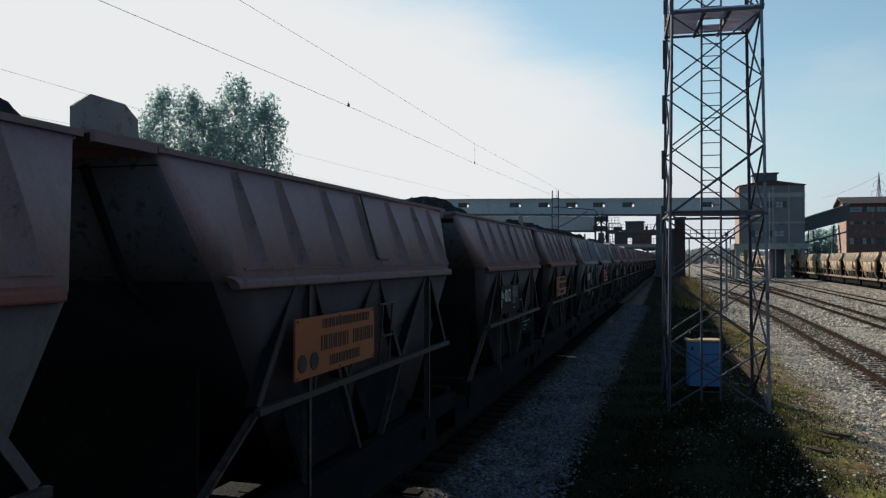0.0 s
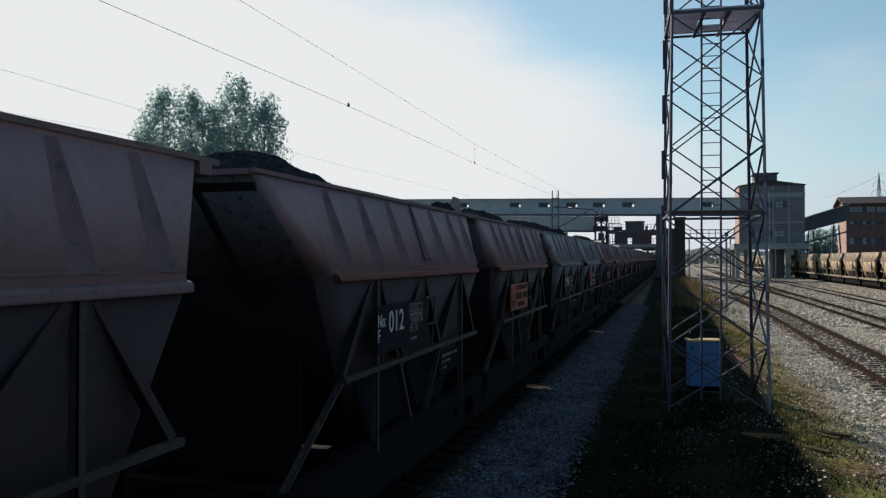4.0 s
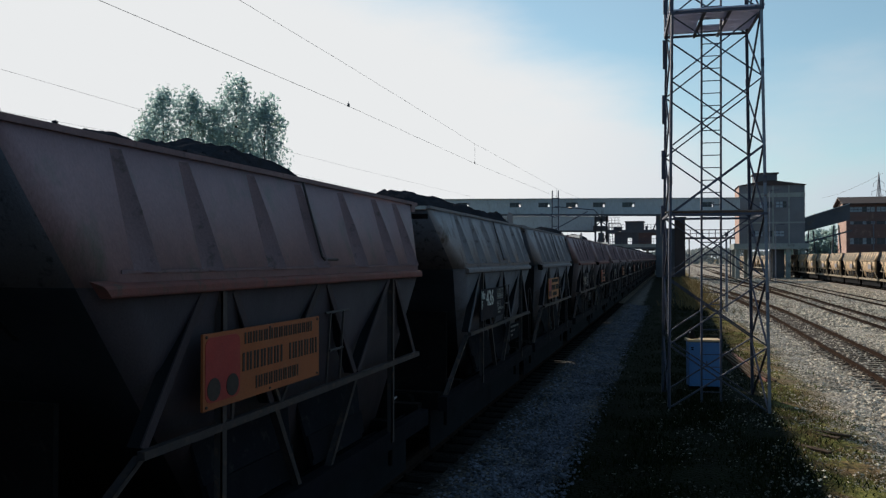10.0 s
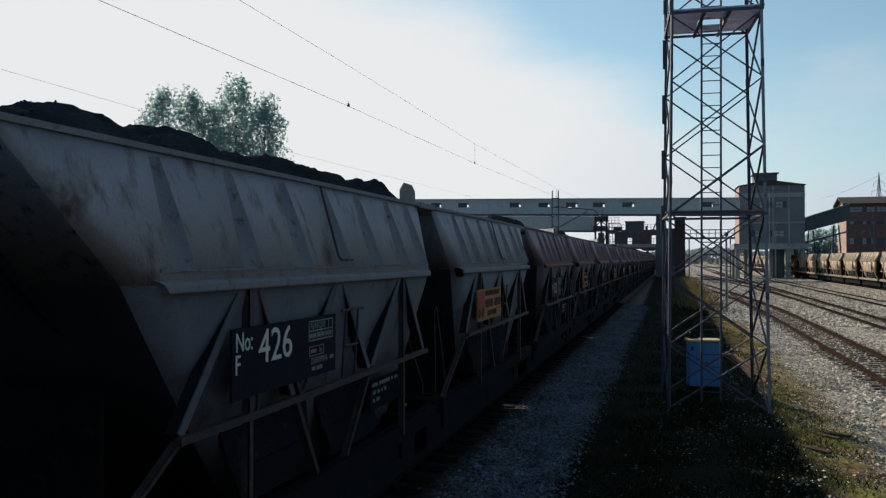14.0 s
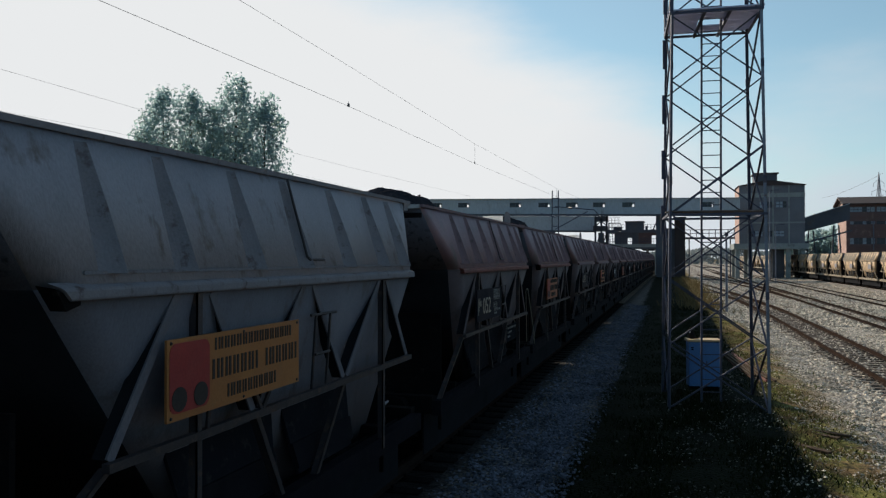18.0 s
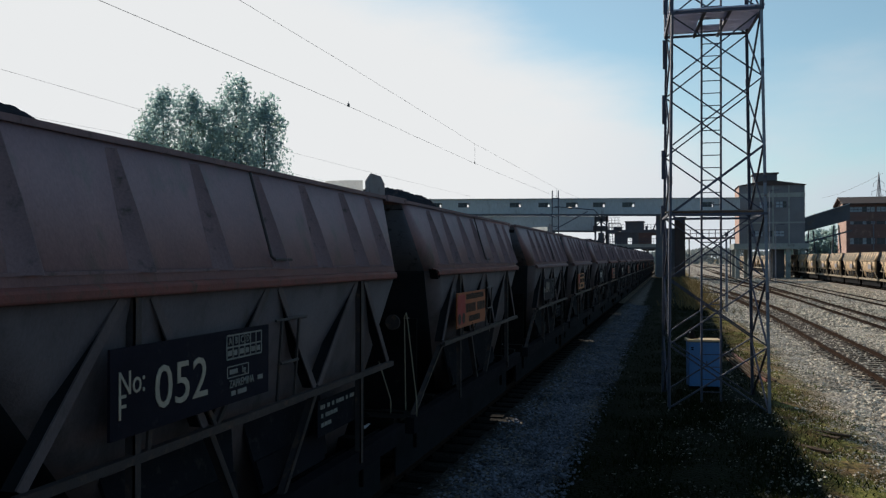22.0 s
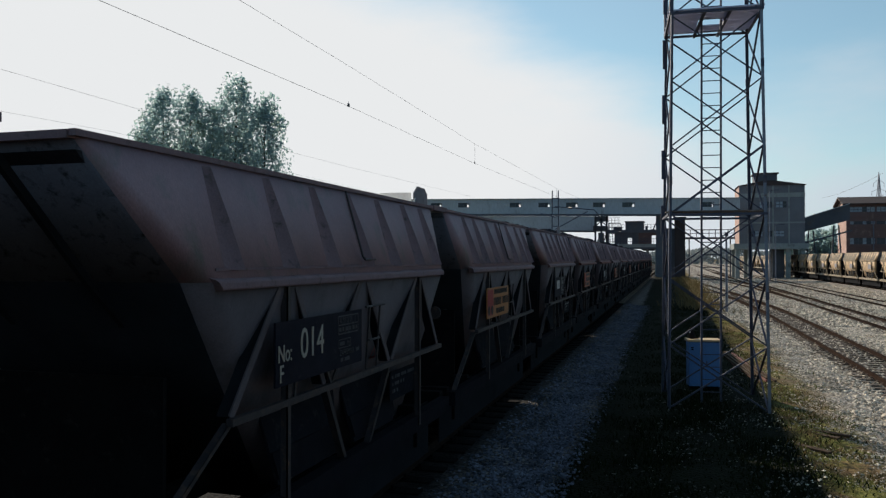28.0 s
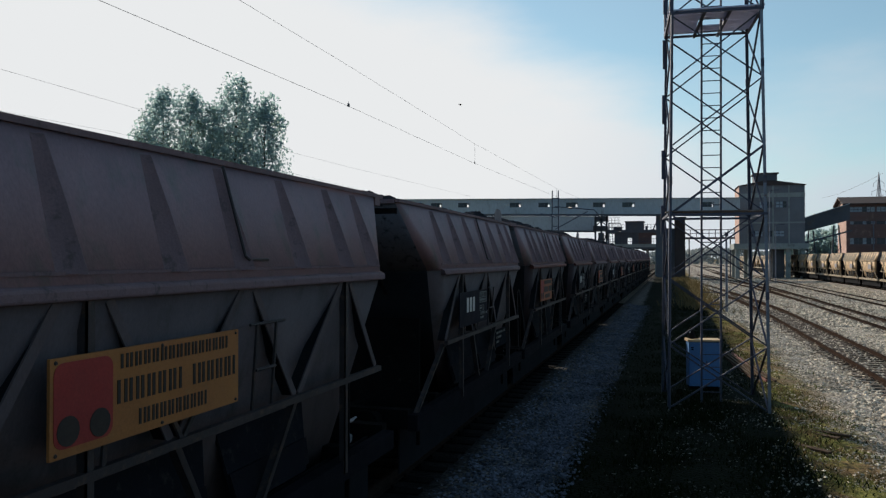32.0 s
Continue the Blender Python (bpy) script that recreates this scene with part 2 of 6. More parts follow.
M["brick_brown"] = surface("grey_brown_brick", (0.175, 0.18, 0.205), (0.132, 0.136, 0.157), 0.35, 0.85, bump=0.3, grain=5.0, third=(0.20, 0.18, 0.18), spots=0.62, spot_scale=0.9)
M["render"] = surface("pink_washed_plaster", (0.44, 0.29, 0.25), (0.36, 0.24, 0.20), 0.5, 0.85, third=(0.25, 0.15, 0.125), spots=0.6, spot_scale=1.2, grain=5.0)
M["concrete"] = surface("grey_green_concrete", (0.30, 0.33, 0.32), (0.23, 0.25, 0.25), 0.4, 0.85, third=(0.14, 0.14, 0.14), spots=0.62, spot_scale=0.8, grain=5.0)
# pale panes: the reflected sky is painted into their colour
M["pale_pane"] = surface("sky_pale_pane", (0.33, 0.40, 0.47), (0.22, 0.28, 0.34), 1.5, 0.5, bump=0.0)
M["roof"] = surface("dark_roofing", (0.062, 0.044, 0.044), (0.045, 0.034, 0.034), 0.5, 0.8, grain=4.0)
M["fur"] = surface("black_fur", (0.012, 0.011, 0.011), (0.02, 0.018, 0.017), 12.0, 0.9, bump=0.4, grain=90.0, gloss=0.05)
M["bark"] = surface("grey_bark", (0.10, 0.08, 0.06), (0.06, 0.05, 0.04), 3.0, 0.9, bump=0.6, grain=12.0, stretch=(1, 1, 0.25))
# leaf tones lifted to carry the veil of glare over the crowns
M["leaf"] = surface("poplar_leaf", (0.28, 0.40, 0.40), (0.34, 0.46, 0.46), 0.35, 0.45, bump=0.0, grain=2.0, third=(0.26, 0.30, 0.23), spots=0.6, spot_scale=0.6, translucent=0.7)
# aerial haze is mixed into the distant leaf colour
M["leaf_far"] = surface("distant_leaf", (0.24, 0.27, 0.28), (0.27, 0.30, 0.30), 0.2, 0.7, bump=0.0, grain=1.0, translucent=0.3)
M["wire"] = surface("dull_wire", (0.12, 0.12, 0.13), (0.08, 0.08, 0.09), 3.0, 0.6, 0.4, bump=0.0)
M["porcelain"] = surface("brown_insulator", (0.10, 0.06, 0.05), (0.07, 0.05, 0.04), 9.0, 0.3, bump=0.0)
M["lamp_glow"] = bpy.data.materials.new("signal_lamp_glow")
M["lamp_glow"].use_nodes = True
M["lamp_glow"].node_tree.nodes["Principled BSDF"].inputs["Emission Color"].default_value = (1.0, 0.95, 0.85, 1)
M["lamp_glow"].node_tree.nodes["Principled BSDF"].inputs["Emission Strength"].default_value = 2.0


def glass():
    m = bpy.data.materials.new("dusty_window_glass")
    m.use_nodes = True
    b = m.node_tree.nodes["Principled BSDF"]
    b.inputs["Base Color"].default_value = (0.03, 0.04, 0.05, 1)
    b.inputs["Roughness"].default_value, b.inputs["IOR"].default_value = 0.12, 1.5
    return m


M["glass"] = glass()


# ---- mesh helpers ----
def part(name, bm, material, parent=None, label="", smooth=False):
    """Links a bmesh, or ready mesh data, as one mesh object under a thing or a part."""
    if isinstance(bm, bpy.types.Mesh):
        data = bm
    else:
        bmesh.ops.recalc_face_normals(bm, faces=bm.faces)
        data = bpy.data.meshes.new(name)
        bm.to_mesh(data)
        bm.free()
        if smooth:
            for p in data.polygons:
                p.use_smooth = True
    if material is not None and not data.materials:
        data.materials.append(material)
    ob = new(name, data)
    ob.parent = parent
    if label:
        ob["label"] = label
    return ob


def thing(name, m=None, label="", category="", group="", kind=""):
    ob = new(name)
    ob.empty_display_size = 0.3
    if m is not None:
        ob.matrix_basis = m
    return tagged(ob, label, category, group, kind)


def hexa(bm, corners):
    """A solid from 8 corners: four below, four above, in the same order round."""
    v = [bm.verts.new(c) for c in corners]
    for f in ((0, 3, 2, 1), (4, 5, 6, 7), (0, 1, 5, 4), (1, 2, 6, 5), (2, 3, 7, 6), (3, 0, 4, 7)):
        bm.faces.new([v[i] for i in f])
    return v


def box(bm, x0, y0, z0, x1, y1, z1):
    return hexa(bm, [(x0, y0, z0), (x1, y0, z0), (x1, y1, z0), (x0, y1, z0), (x0, y0, z1), (x1, y0, z1), (x1, y1, z1), (x0, y1, z1)])


def slab(bm, quad, thick):
    """A flat plate: a quad, thickened along its normal."""
    q = [Vector(c) for c in quad]
    n = (q[1] - q[0]).cross(q[2] - q[0]).normalized() * thick
    return hexa(bm, [c - n / 2 for c in q] + [c + n / 2 for c in q])


def beam(bm, a, b, w, h, side=(1, 0, 0)):
    """A straight bar of section w x h from a to b; w lies along side."""
    a, b = Vector(a), Vector(b)
    d = (b - a).normalized()
    s = Vector(side)
    s = (s - d * s.dot(d)).normalized() * w / 2
    u = d.cross(s).normalized() * h / 2
    ring = (-s - u, s - u, s + u, -s + u)
    return hexa(bm, [a + r for r in ring] + [b + r for r in ring])


def angle_iron(bm, a, b, w, t, s1, s2):
    """An L-section from a to b with its flanges along s1 and s2."""
    a, b = Vector(a), Vector(b)
    for p, q in ((Vector(s1), Vector(s2)), (Vector(s2), Vector(s1))):
        hexa(bm, [a, a + p * w, a + p * w + q * t, a + q * t, b, b + p * w, b + p * w + q * t, b + q * t])


def tube(bm, points, r, n=8, ends=True):
    """A round rod through points."""
    pts = [Vector(p) for p in points]
    rings = []
    for i, p in enumerate(pts):
        d = (pts[min(i + 1, len(pts) - 1)] - pts[max(i - 1, 0)]).normalized()
        s = d.orthogonal().normalized() if not rings else (last - d * last.dot(d)).normalized()
        last = s
        u = d.cross(s)
        rad = r[i] if isinstance(r, (list, tuple)) else r
        rings.append([bm.verts.new(p + (s * math.cos(k * 2 * math.pi / n) + u * math.sin(k * 2 * math.pi / n)) * rad) for k in range(n)])
    for a, b in zip(rings, rings[1:]):
        for k in range(n):
            bm.faces.new((a[k], a[(k + 1) % n], b[(k + 1) % n], b[k]))
    if ends:
        bm.faces.new(rings[0][::-1])
        bm.faces.new(rings[-1])


def lathe(bm, profile, centre, axis="x", n=20):
    """Turns (along, radius) pairs round an axis."""
    cx, cy, cz = centre
    rings = []
    for d, r in profile:
        ring = []
        for k in range(n):
            a = 2 * math.pi * k / n
            c, s = r * math.cos(a), r * math.sin(a)
            p = {"x": (cx + d, cy + c, cz + s), "y": (cx + s, cy + d, cz + c), "z": (cx + c, cy + s, cz + d)}[axis]
            ring.append(bm.verts.new(p))
        rings.append(ring)
    for a, b in zip(rings, rings[1:]):
        for k in range(n):
            bm.faces.new((a[k], a[(k + 1) % n], b[(k + 1) % n], b[k]))
    bm.faces.new(rings[0][::-1])
    bm.faces.new(rings[-1])


def soften_edges(bm, width, segments=2, angle=0.5):
    edges = [e for e in bm.edges if len(e.link_faces) == 2 and e.calc_face_angle(0) > angle]
    bmesh.ops.bevel(bm, geom=edges, offset=width, segments=segments, affect="EDGES", profile=0.5)


def raw_mesh(name, verts, faces, material, smooth=False):
    """Mesh data from numpy arrays: verts (n, 3), faces (m, k)."""
    data = bpy.data.meshes.new(name)
    data.from_pydata(verts.tolist() if isinstance(verts, np.ndarray) else verts, [], faces.tolist() if isinstance(faces, np.ndarray) else faces)
    data.materials.append(material)
    if smooth:
        data.polygons.foreach_set("use_smooth", [True] * len(data.polygons))
    return data


def lettering(text, size, depth=0.004):
    """The built-in font as mesh data."""
    curve = bpy.data.curves.new("letters", "FONT")
    curve.body, curve.size, curve.extrude, curve.resolution_u = text, size, depth, 3
    curve.align_x, curve.align_y = "CENTER", "CENTER"
    ob = bpy.data.objects.new("letters", curve)
    data = bpy.data.meshes.new_from_object(ob)
    bpy.data.objects.remove(ob)
    bpy.data.curves.remove(curve)
    return data


# ---- ground ----
TRAIN_X, YARD_Z = -4.8, -0.68


def ground_height(x, y):
    """Ballast bed under the train, a gravel path, a low grass strip, and the yard a little lower."""
    knots = ((-400, -0.7), (-9.5, -0.62), (-7.6, -0.5), (-6.6, -0.2), (-3.1, -0.22), (-2.4, -0.36), (-0.9, -0.36), (0.2, -0.30), (2.2, -0.33), (4.2, -0.60), (5.5, YARD_Z), (14, YARD_Z), (20, -0.58), (23, -0.45), (30, -0.5), (400, -0.6))
    for (xa, za), (xb, zb) in zip(knots, knots[1:]):
        if x <= xb:
            f = max(0.0, (x - xa) / (xb - xa))
            return za + (zb - za) * f
    return knots[-1][1]


def ground_material():
    """Gravel, grass, trodden dirt and dry weeds in bands along the tracks with ragged borders."""
    m = bpy.data.materials.new("yard_ground")
    m.use_nodes = True
    n, l = m.node_tree.nodes, m.node_tree.links
    bsdf = n["Principled BSDF"]
    bsdf.inputs["Roughness"].default_value = 0.95
    bsdf.inputs["Specular IOR Level"].default_value = 0.05
    geo = n.new("ShaderNodeNewGeometry")
    xyz = n.new("ShaderNodeSeparateXYZ")
    l.new(geo.outputs["Position"], xyz.inputs[0])

    def noisy(s, detail=6.0, rough=0.6):
        t = n.new("ShaderNodeTexNoise")
        t.inputs["Scale"].default_value, t.inputs["Detail"].default_value, t.inputs["Roughness"].default_value = s, detail, rough
        l.new(geo.outputs["Position"], t.inputs["Vector"])
        return t.outputs["Fac"]

    def calc(op, a, b):
        k = n.new("ShaderNodeMath")
        k.operation = op
        for i, v in enumerate((a, b)):
            if isinstance(v, (int, float)):
                k.inputs[i].default_value = v
            else:
                l.new(v, k.inputs[i])
        return k.outputs[0]

    def step(v, lo, hi):
        r = n.new("ShaderNodeMapRange")
        r.interpolation_type = "SMOOTHSTEP"
        r.inputs["From Min"].default_value, r.inputs["From Max"].default_value = lo, hi
        l.new(v, r.inputs["Value"])
        return r.outputs[0]

    def mix(fac, a, b):
        x = n.new("ShaderNodeMix")
        x.data_type = "RGBA"
        l.new(fac, x.inputs["Factor"])
        for i, v in ((6, a), (7, b)):
            if isinstance(v, tuple):
                x.inputs[i].default_value = (*v, 1)
            else:
                l.new(v, x.inputs[i])
        return x.outputs[2]

    stones = n.new("ShaderNodeTexVoronoi")
    stones.inputs["Scale"].default_value = 17.0
    l.new(geo.outputs["Position"], stones.inputs["Vector"])
    hue = n.new("ShaderNodeSeparateColor")
    l.new(stones.outputs["Color"], hue.inputs[0])
    gravel = mix(hue.outputs[0], (0.19, 0.175, 0.156), (0.60, 0.55, 0.49))
    gravel = mix(step(stones.outputs["Distance"], 0.35, 0.75), gravel, (0.045, 0.04, 0.036))
    gravel = mix(step(noisy(0.35), 0.50, 0.72), gravel, (0.21, 0.17, 0.13))
    gravel = mix(calc("MULTIPLY", step(noisy(0.12, 8.0, 0.7), 0.42, 0.62), 0.55), gravel, (0.20, 0.178, 0.15))
    dirt = mix(noisy(1.2), (0.24, 0.21, 0.175), (0.37, 0.33, 0.285))
    turf = mix(noisy(2.5), (0.115, 0.12, 0.028), (0.19, 0.165, 0.052))
    turf = mix(step(noisy(0.7), 0.46, 0.58), turf, (0.17, 0.115, 0.055))
    turf = mix(step(noisy(4.2, 6.0, 0.7), 0.50, 0.60), turf, (0.050, 0.042, 0.020))
    turf = mix(step(noisy(1.4, 6.0, 0.7), 0.55, 0.66), turf, (0.125, 0.078, 0.040))
    # dark turf tone that holds the train's painted shade
    shade_grass = mix(noisy(3.0), (0.0022, 0.0036, 0.0011), (0.005, 0.007, 0.0025))
    # coal dust and the train's shade together darken the gravel colour beside its track
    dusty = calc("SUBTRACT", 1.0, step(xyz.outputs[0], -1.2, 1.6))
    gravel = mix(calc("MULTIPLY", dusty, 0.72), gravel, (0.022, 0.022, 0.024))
    # near-black below the train: its contact shade is painted into the ballast
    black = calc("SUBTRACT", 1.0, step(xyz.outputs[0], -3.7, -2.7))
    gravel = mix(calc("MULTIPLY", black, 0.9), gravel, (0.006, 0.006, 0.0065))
    wob = calc("MULTIPLY", calc("SUBTRACT", noisy(0.45), 0.5), 3.2)
    x = calc("ADD", xyz.outputs[0], wob)
    # the turf strip between the path and the yard
    # the path narrows up the line, and the weeds reach into it
    reach = calc("MAXIMUM", calc("MULTIPLY", calc("SUBTRACT", xyz.outputs[1], 25.0), 0.011), 0.0)
    left = calc("ADD", calc("ADD", xyz.outputs[0], calc("MULTIPLY", wob, 0.45)), reach)
    strip = calc("MULTIPLY", step(left, -1.95, -1.65), calc("SUBTRACT", 1.0, step(x, 3.0, 4.6)))
    # mask of the train's cast shadow, painted into the turf colour
    train_shade = calc("SUBTRACT", 1.0, step(calc("ADD", xyz.outputs[0], calc("MULTIPLY", wob, 0.3)), 2.1, 2.85))
    # bare brown earth where the grass thins out towards the gravel
    bare = calc("MULTIPLY", step(x, 2.9, 3.7), calc("MULTIPLY", step(noisy(2.0, 7.0, 0.7), 0.40, 0.55), 0.75))
    turf = mix(bare, turf, (0.165, 0.105, 0.058))
    col = mix(strip, gravel, mix(train_shade, turf, shade_grass))
    # worn dirt between the yard tracks
    worn = calc("MULTIPLY", step(x, 8.6, 9.4), calc("SUBTRACT", 1.0, step(x, 10.0, 10.6)))
    worn2 = calc("MULTIPLY", step(x, 13.2, 14.5), calc("SUBTRACT", 1.0, step(x, 21.0, 22.5)))
    col = mix(calc("MULTIPLY", worn, 0.8), col, dirt)
    col = mix(calc("MULTIPLY", worn2, 0.3), col, dirt)
    # oil and rust along the yard tracks
    for cx in (6.98, 11.75, 17.0, 24.2):
        off = calc("ABSOLUTE", calc("SUBTRACT", xyz.outputs[0], cx), 0.0)
        band = calc("SUBTRACT", 1.0, step(calc("ADD", off, calc("MULTIPLY", wob, 0.16)), 0.6, 1.15))
        col = mix(calc("MULTIPLY", band, calc("MULTIPLY", step(noisy(1.6), 0.35, 0.6), 0.4)), col, (0.12, 0.088, 0.066))
    # fields beyond the yard
    far = calc("MAXIMUM", step(xyz.outputs[0], 34.0, 42.0), calc("SUBTRACT", 1.0, step(xyz.outputs[0], -40.0, -30.0)))
    col = mix(far, col, turf)
    # clumps of coarser and finer, cleaner and dirtier stone
    tone = n.new("ShaderNodeMapRange")
    tone.inputs["From Min"].default_value, tone.inputs["From Max"].default_value = 0.32, 0.68
    tone.inputs["To Min"].default_value, tone.inputs["To Max"].default_value = 0.62, 1.65
    l.new(noisy(2.2, 9.0, 0.75), tone.inputs["Value"])
    speck = n.new("ShaderNodeMix")
    speck.data_type, speck.blend_type = "RGBA", "MULTIPLY"
    speck.inputs["Factor"].default_value = 1.0
    l.new(col, speck.inputs[6])
    l.new(tone.outputs[0], speck.inputs[7])
    col = speck.outputs[2]
    l.new(col, bsdf.inputs["Base Color"])
    bump = n.new("ShaderNodeBump")
    bump.inputs["Strength"].default_value, bump.inputs["Distance"].default_value = 0.8, 0.03
    l.new(calc("SUBTRACT", 1.0, stones.outputs["Distance"]), bump.inputs["Height"])
    l.new(bump.outputs[0], bsdf.inputs["Normal"])
    return m


def build_ground():
    xs = [-3000, -800, -200, -60, -20] + list(np.arange(-12, 12.01, 0.4)) + [13, 14, 16, 18, 20, 23, 26, 30, 40, 60, 150, 500, 1500, 3000]
    ys = [-2500, -400, -100, -30, -10] + list(np.arange(0, 60, 0.6)) + list(np.arange(60, 200, 6)) + [220, 300, 500, 900, 1600, 3500]
    verts, faces = [], []
    for y in ys:
        for x in xs:
            wave = 0.05 * (noise.noise((x * 0.8, y * 0.8, 3.0))) + 0.03 * noise.noise((x * 2.3, y * 2.3, 9.0)) if abs(x) < 15 and abs(y) < 200 else 0
            beds = min(abs(x - c) for c in (6.98, 11.75)) < 1.5
            verts.append((x, y, ground_height(x, y) + wave * (0.4 if -7 < x < -1 else 0.25 if beds else 1.0) - (0.03 if beds else 0.0)))
    w = len(xs)
    for j in range(len(ys) - 1):
        for i in range(w - 1):
            a = j * w + i
            faces.append((a, a + 1, a + w + 1, a + w))
    ob = new("ground", raw_mesh("ground", verts, faces, ground_material(), True))
    tagged(ob, "grey gravel yard with a grass strip and worn dirt between the tracks", "ground", kind="structure")


build_ground()


def scatter(name, count, area, size, material, label, seed, zfun, flat=0.6):
    """Angular broken stones lying on the ground, as one mesh."""
    rng = np.random.default_rng(seed)
    x, y = area(rng, count)
    if name == "yard_gravel":
        # fewer loose stones between the rails
        keep = (np.abs(x - 6.98) > 1.25) | (rng.uniform(0, 1, count) < 0.33)
        x, y = x[keep], y[keep]
        count = len(x)
    if name == "far_gravel":
        # the rails stand clear of the stones
        near = np.min([np.abs(np.abs(x - c) - 0.7535) for c in (6.98, 11.75, 17.0)], axis=0)
        keep = (near > 0.3) & ((np.abs(x - 6.98) > 1.4) | (y > 75))
        x, y = x[keep], y[keep]
        count = len(x)
    base = np.array([(1, 0, 0), (-1, 0, 0), (0, 1, 0), (0, -1, 0), (0, 0, 1), (0, 0, -1)], float)
    tri = np.array([(0, 2, 4), (2, 1, 4), (1, 3, 4), (3, 0, 4), (2, 0, 5), (1, 2, 5), (3, 1, 5), (0, 3, 5)])
    s = rng.uniform(size[0], size[1], count) * rng.choice([1.0, 1.0, 1.35], count)
    v = base[None] * rng.uniform(0.55, 1.15, (count, 6, 1)) + rng.normal(0, 0.22, (count, 6, 3))
    a = rng.uniform(0, 2 * np.pi, count)
    rx = v[..., 0] * np.cos(a)[:, None] - v[..., 1] * np.sin(a)[:, None]
    ry = v[..., 0] * np.sin(a)[:, None] + v[..., 1] * np.cos(a)[:, None]
    z = np.array([zfun(p, q) for p, q in zip(x, y)])
    out = np.stack([rx * s[:, None] + x[:, None], ry * s[:, None] + y[:, None], v[..., 2] * s[:, None] * flat + z[:, None] + s[:, None] * 0.15], -1)
    faces = (tri[None] + (np.arange(count) * 6)[:, None, None]).reshape(-1, 3)
    ob = new(name, raw_mesh(name, out.reshape(-1, 3), faces, material))
    return tagged(ob, label, "gravel", kind="stuff")


def stone_material(name, a, b, c):
    m = surface(name, a, b, 0.8, 0.9, gloss=0.12, bump=0.2, third=c, spots=0.6, spot_scale=0.6)
    n, l = m.node_tree.nodes, m.node_tree.links
    geo = n.new("ShaderNodeNewGeometry")
    r = n.new("ShaderNodeMapRange")
    r.inputs["To Min"].default_value, r.inputs["To Max"].default_value = 0.35, 1.65
    l.new(geo.outputs["Random Per Island"], r.inputs["Value"])
    bsdf = n["Principled BSDF"]
    src = bsdf.inputs["Base Color"].links[0].from_socket
    k = n.new("ShaderNodeMix")
    k.data_type, k.blend_type = "RGBA", "MULTIPLY"
    k.inputs["Factor"].default_value = 1.0
    l.new(src, k.inputs[6])
    l.new(r.outputs[0], k.inputs[7])
    l.new(k.outputs[2], bsdf.inputs["Base Color"])
    return m


M["stones"] = stone_material("broken_limestone", (0.62, 0.545, 0.44), (0.42, 0.365, 0.295), (0.28, 0.205, 0.135))
# path stones: coal dust plus the train's bluish shade in one colour
M["shade_dust_stones"] = stone_material("coal_dust_and_shade_stone", (0.115, 0.127, 0.162), (0.056, 0.063, 0.082), (0.028, 0.03, 0.037))
# darker copy of the limestone, dimmed for stones in the train's shade
M["litter"] = stone_material("shade_dimmed_stone", (0.15, 0.145, 0.13), (0.08, 0.077, 0.07), (0.04, 0.037, 0.033))


def near_biased(rng, n, y0, y1):
    """More pieces close to the camera than far off."""
    u = rng.uniform(0, 1, n)
    return y0 * (y1 / y0) ** u


scatter("path_gravel", 26000, lambda r, n: (r.triangular(-3.45, -2.3, -1.5, n) + r.normal(0, 0.08, n), near_biased(r, n, 5.5, 60)), (0.018, 0.042), M["shade_dust_stones"], "grey broken-stone gravel on the path beside the train", 11, ground_height)
scatter("yard_gravel", 42000, lambda r, n: (r.uniform(0, 1, n) ** 0.78 * 7.3 + 3.8, near_biased(r, n, 10, 75)), (0.026, 0.062), M["stones"], "pale limestone gravel between the yard tracks", 12, ground_height)
scatter("far_gravel", 30000, lambda r, n: (r.uniform(2.8, 21.5, n), near_biased(r, n, 48, 165)), (0.05, 0.11), M["stones"], "coarse pale ballast farther up the yard", 14, ground_height, 0.8)
scatter("turf_stones", 4200, lambda r, n: (r.triangular(-1.4, 1.8, 3.0, n), near_biased(r, n, 6, 26)), (0.010, 0.027), M["litter"], "loose stones and litter lying in the grass, dimmed for shade", 13, ground_height)
scatter("mossy_stones", 9000, lambda r, n: (r.normal(3.8, 0.75, n), near_biased(r, n, 9, 34)), (0.012, 0.032), M["stones"], "pale stones lying in the sunny moss and grass", 15, ground_height)


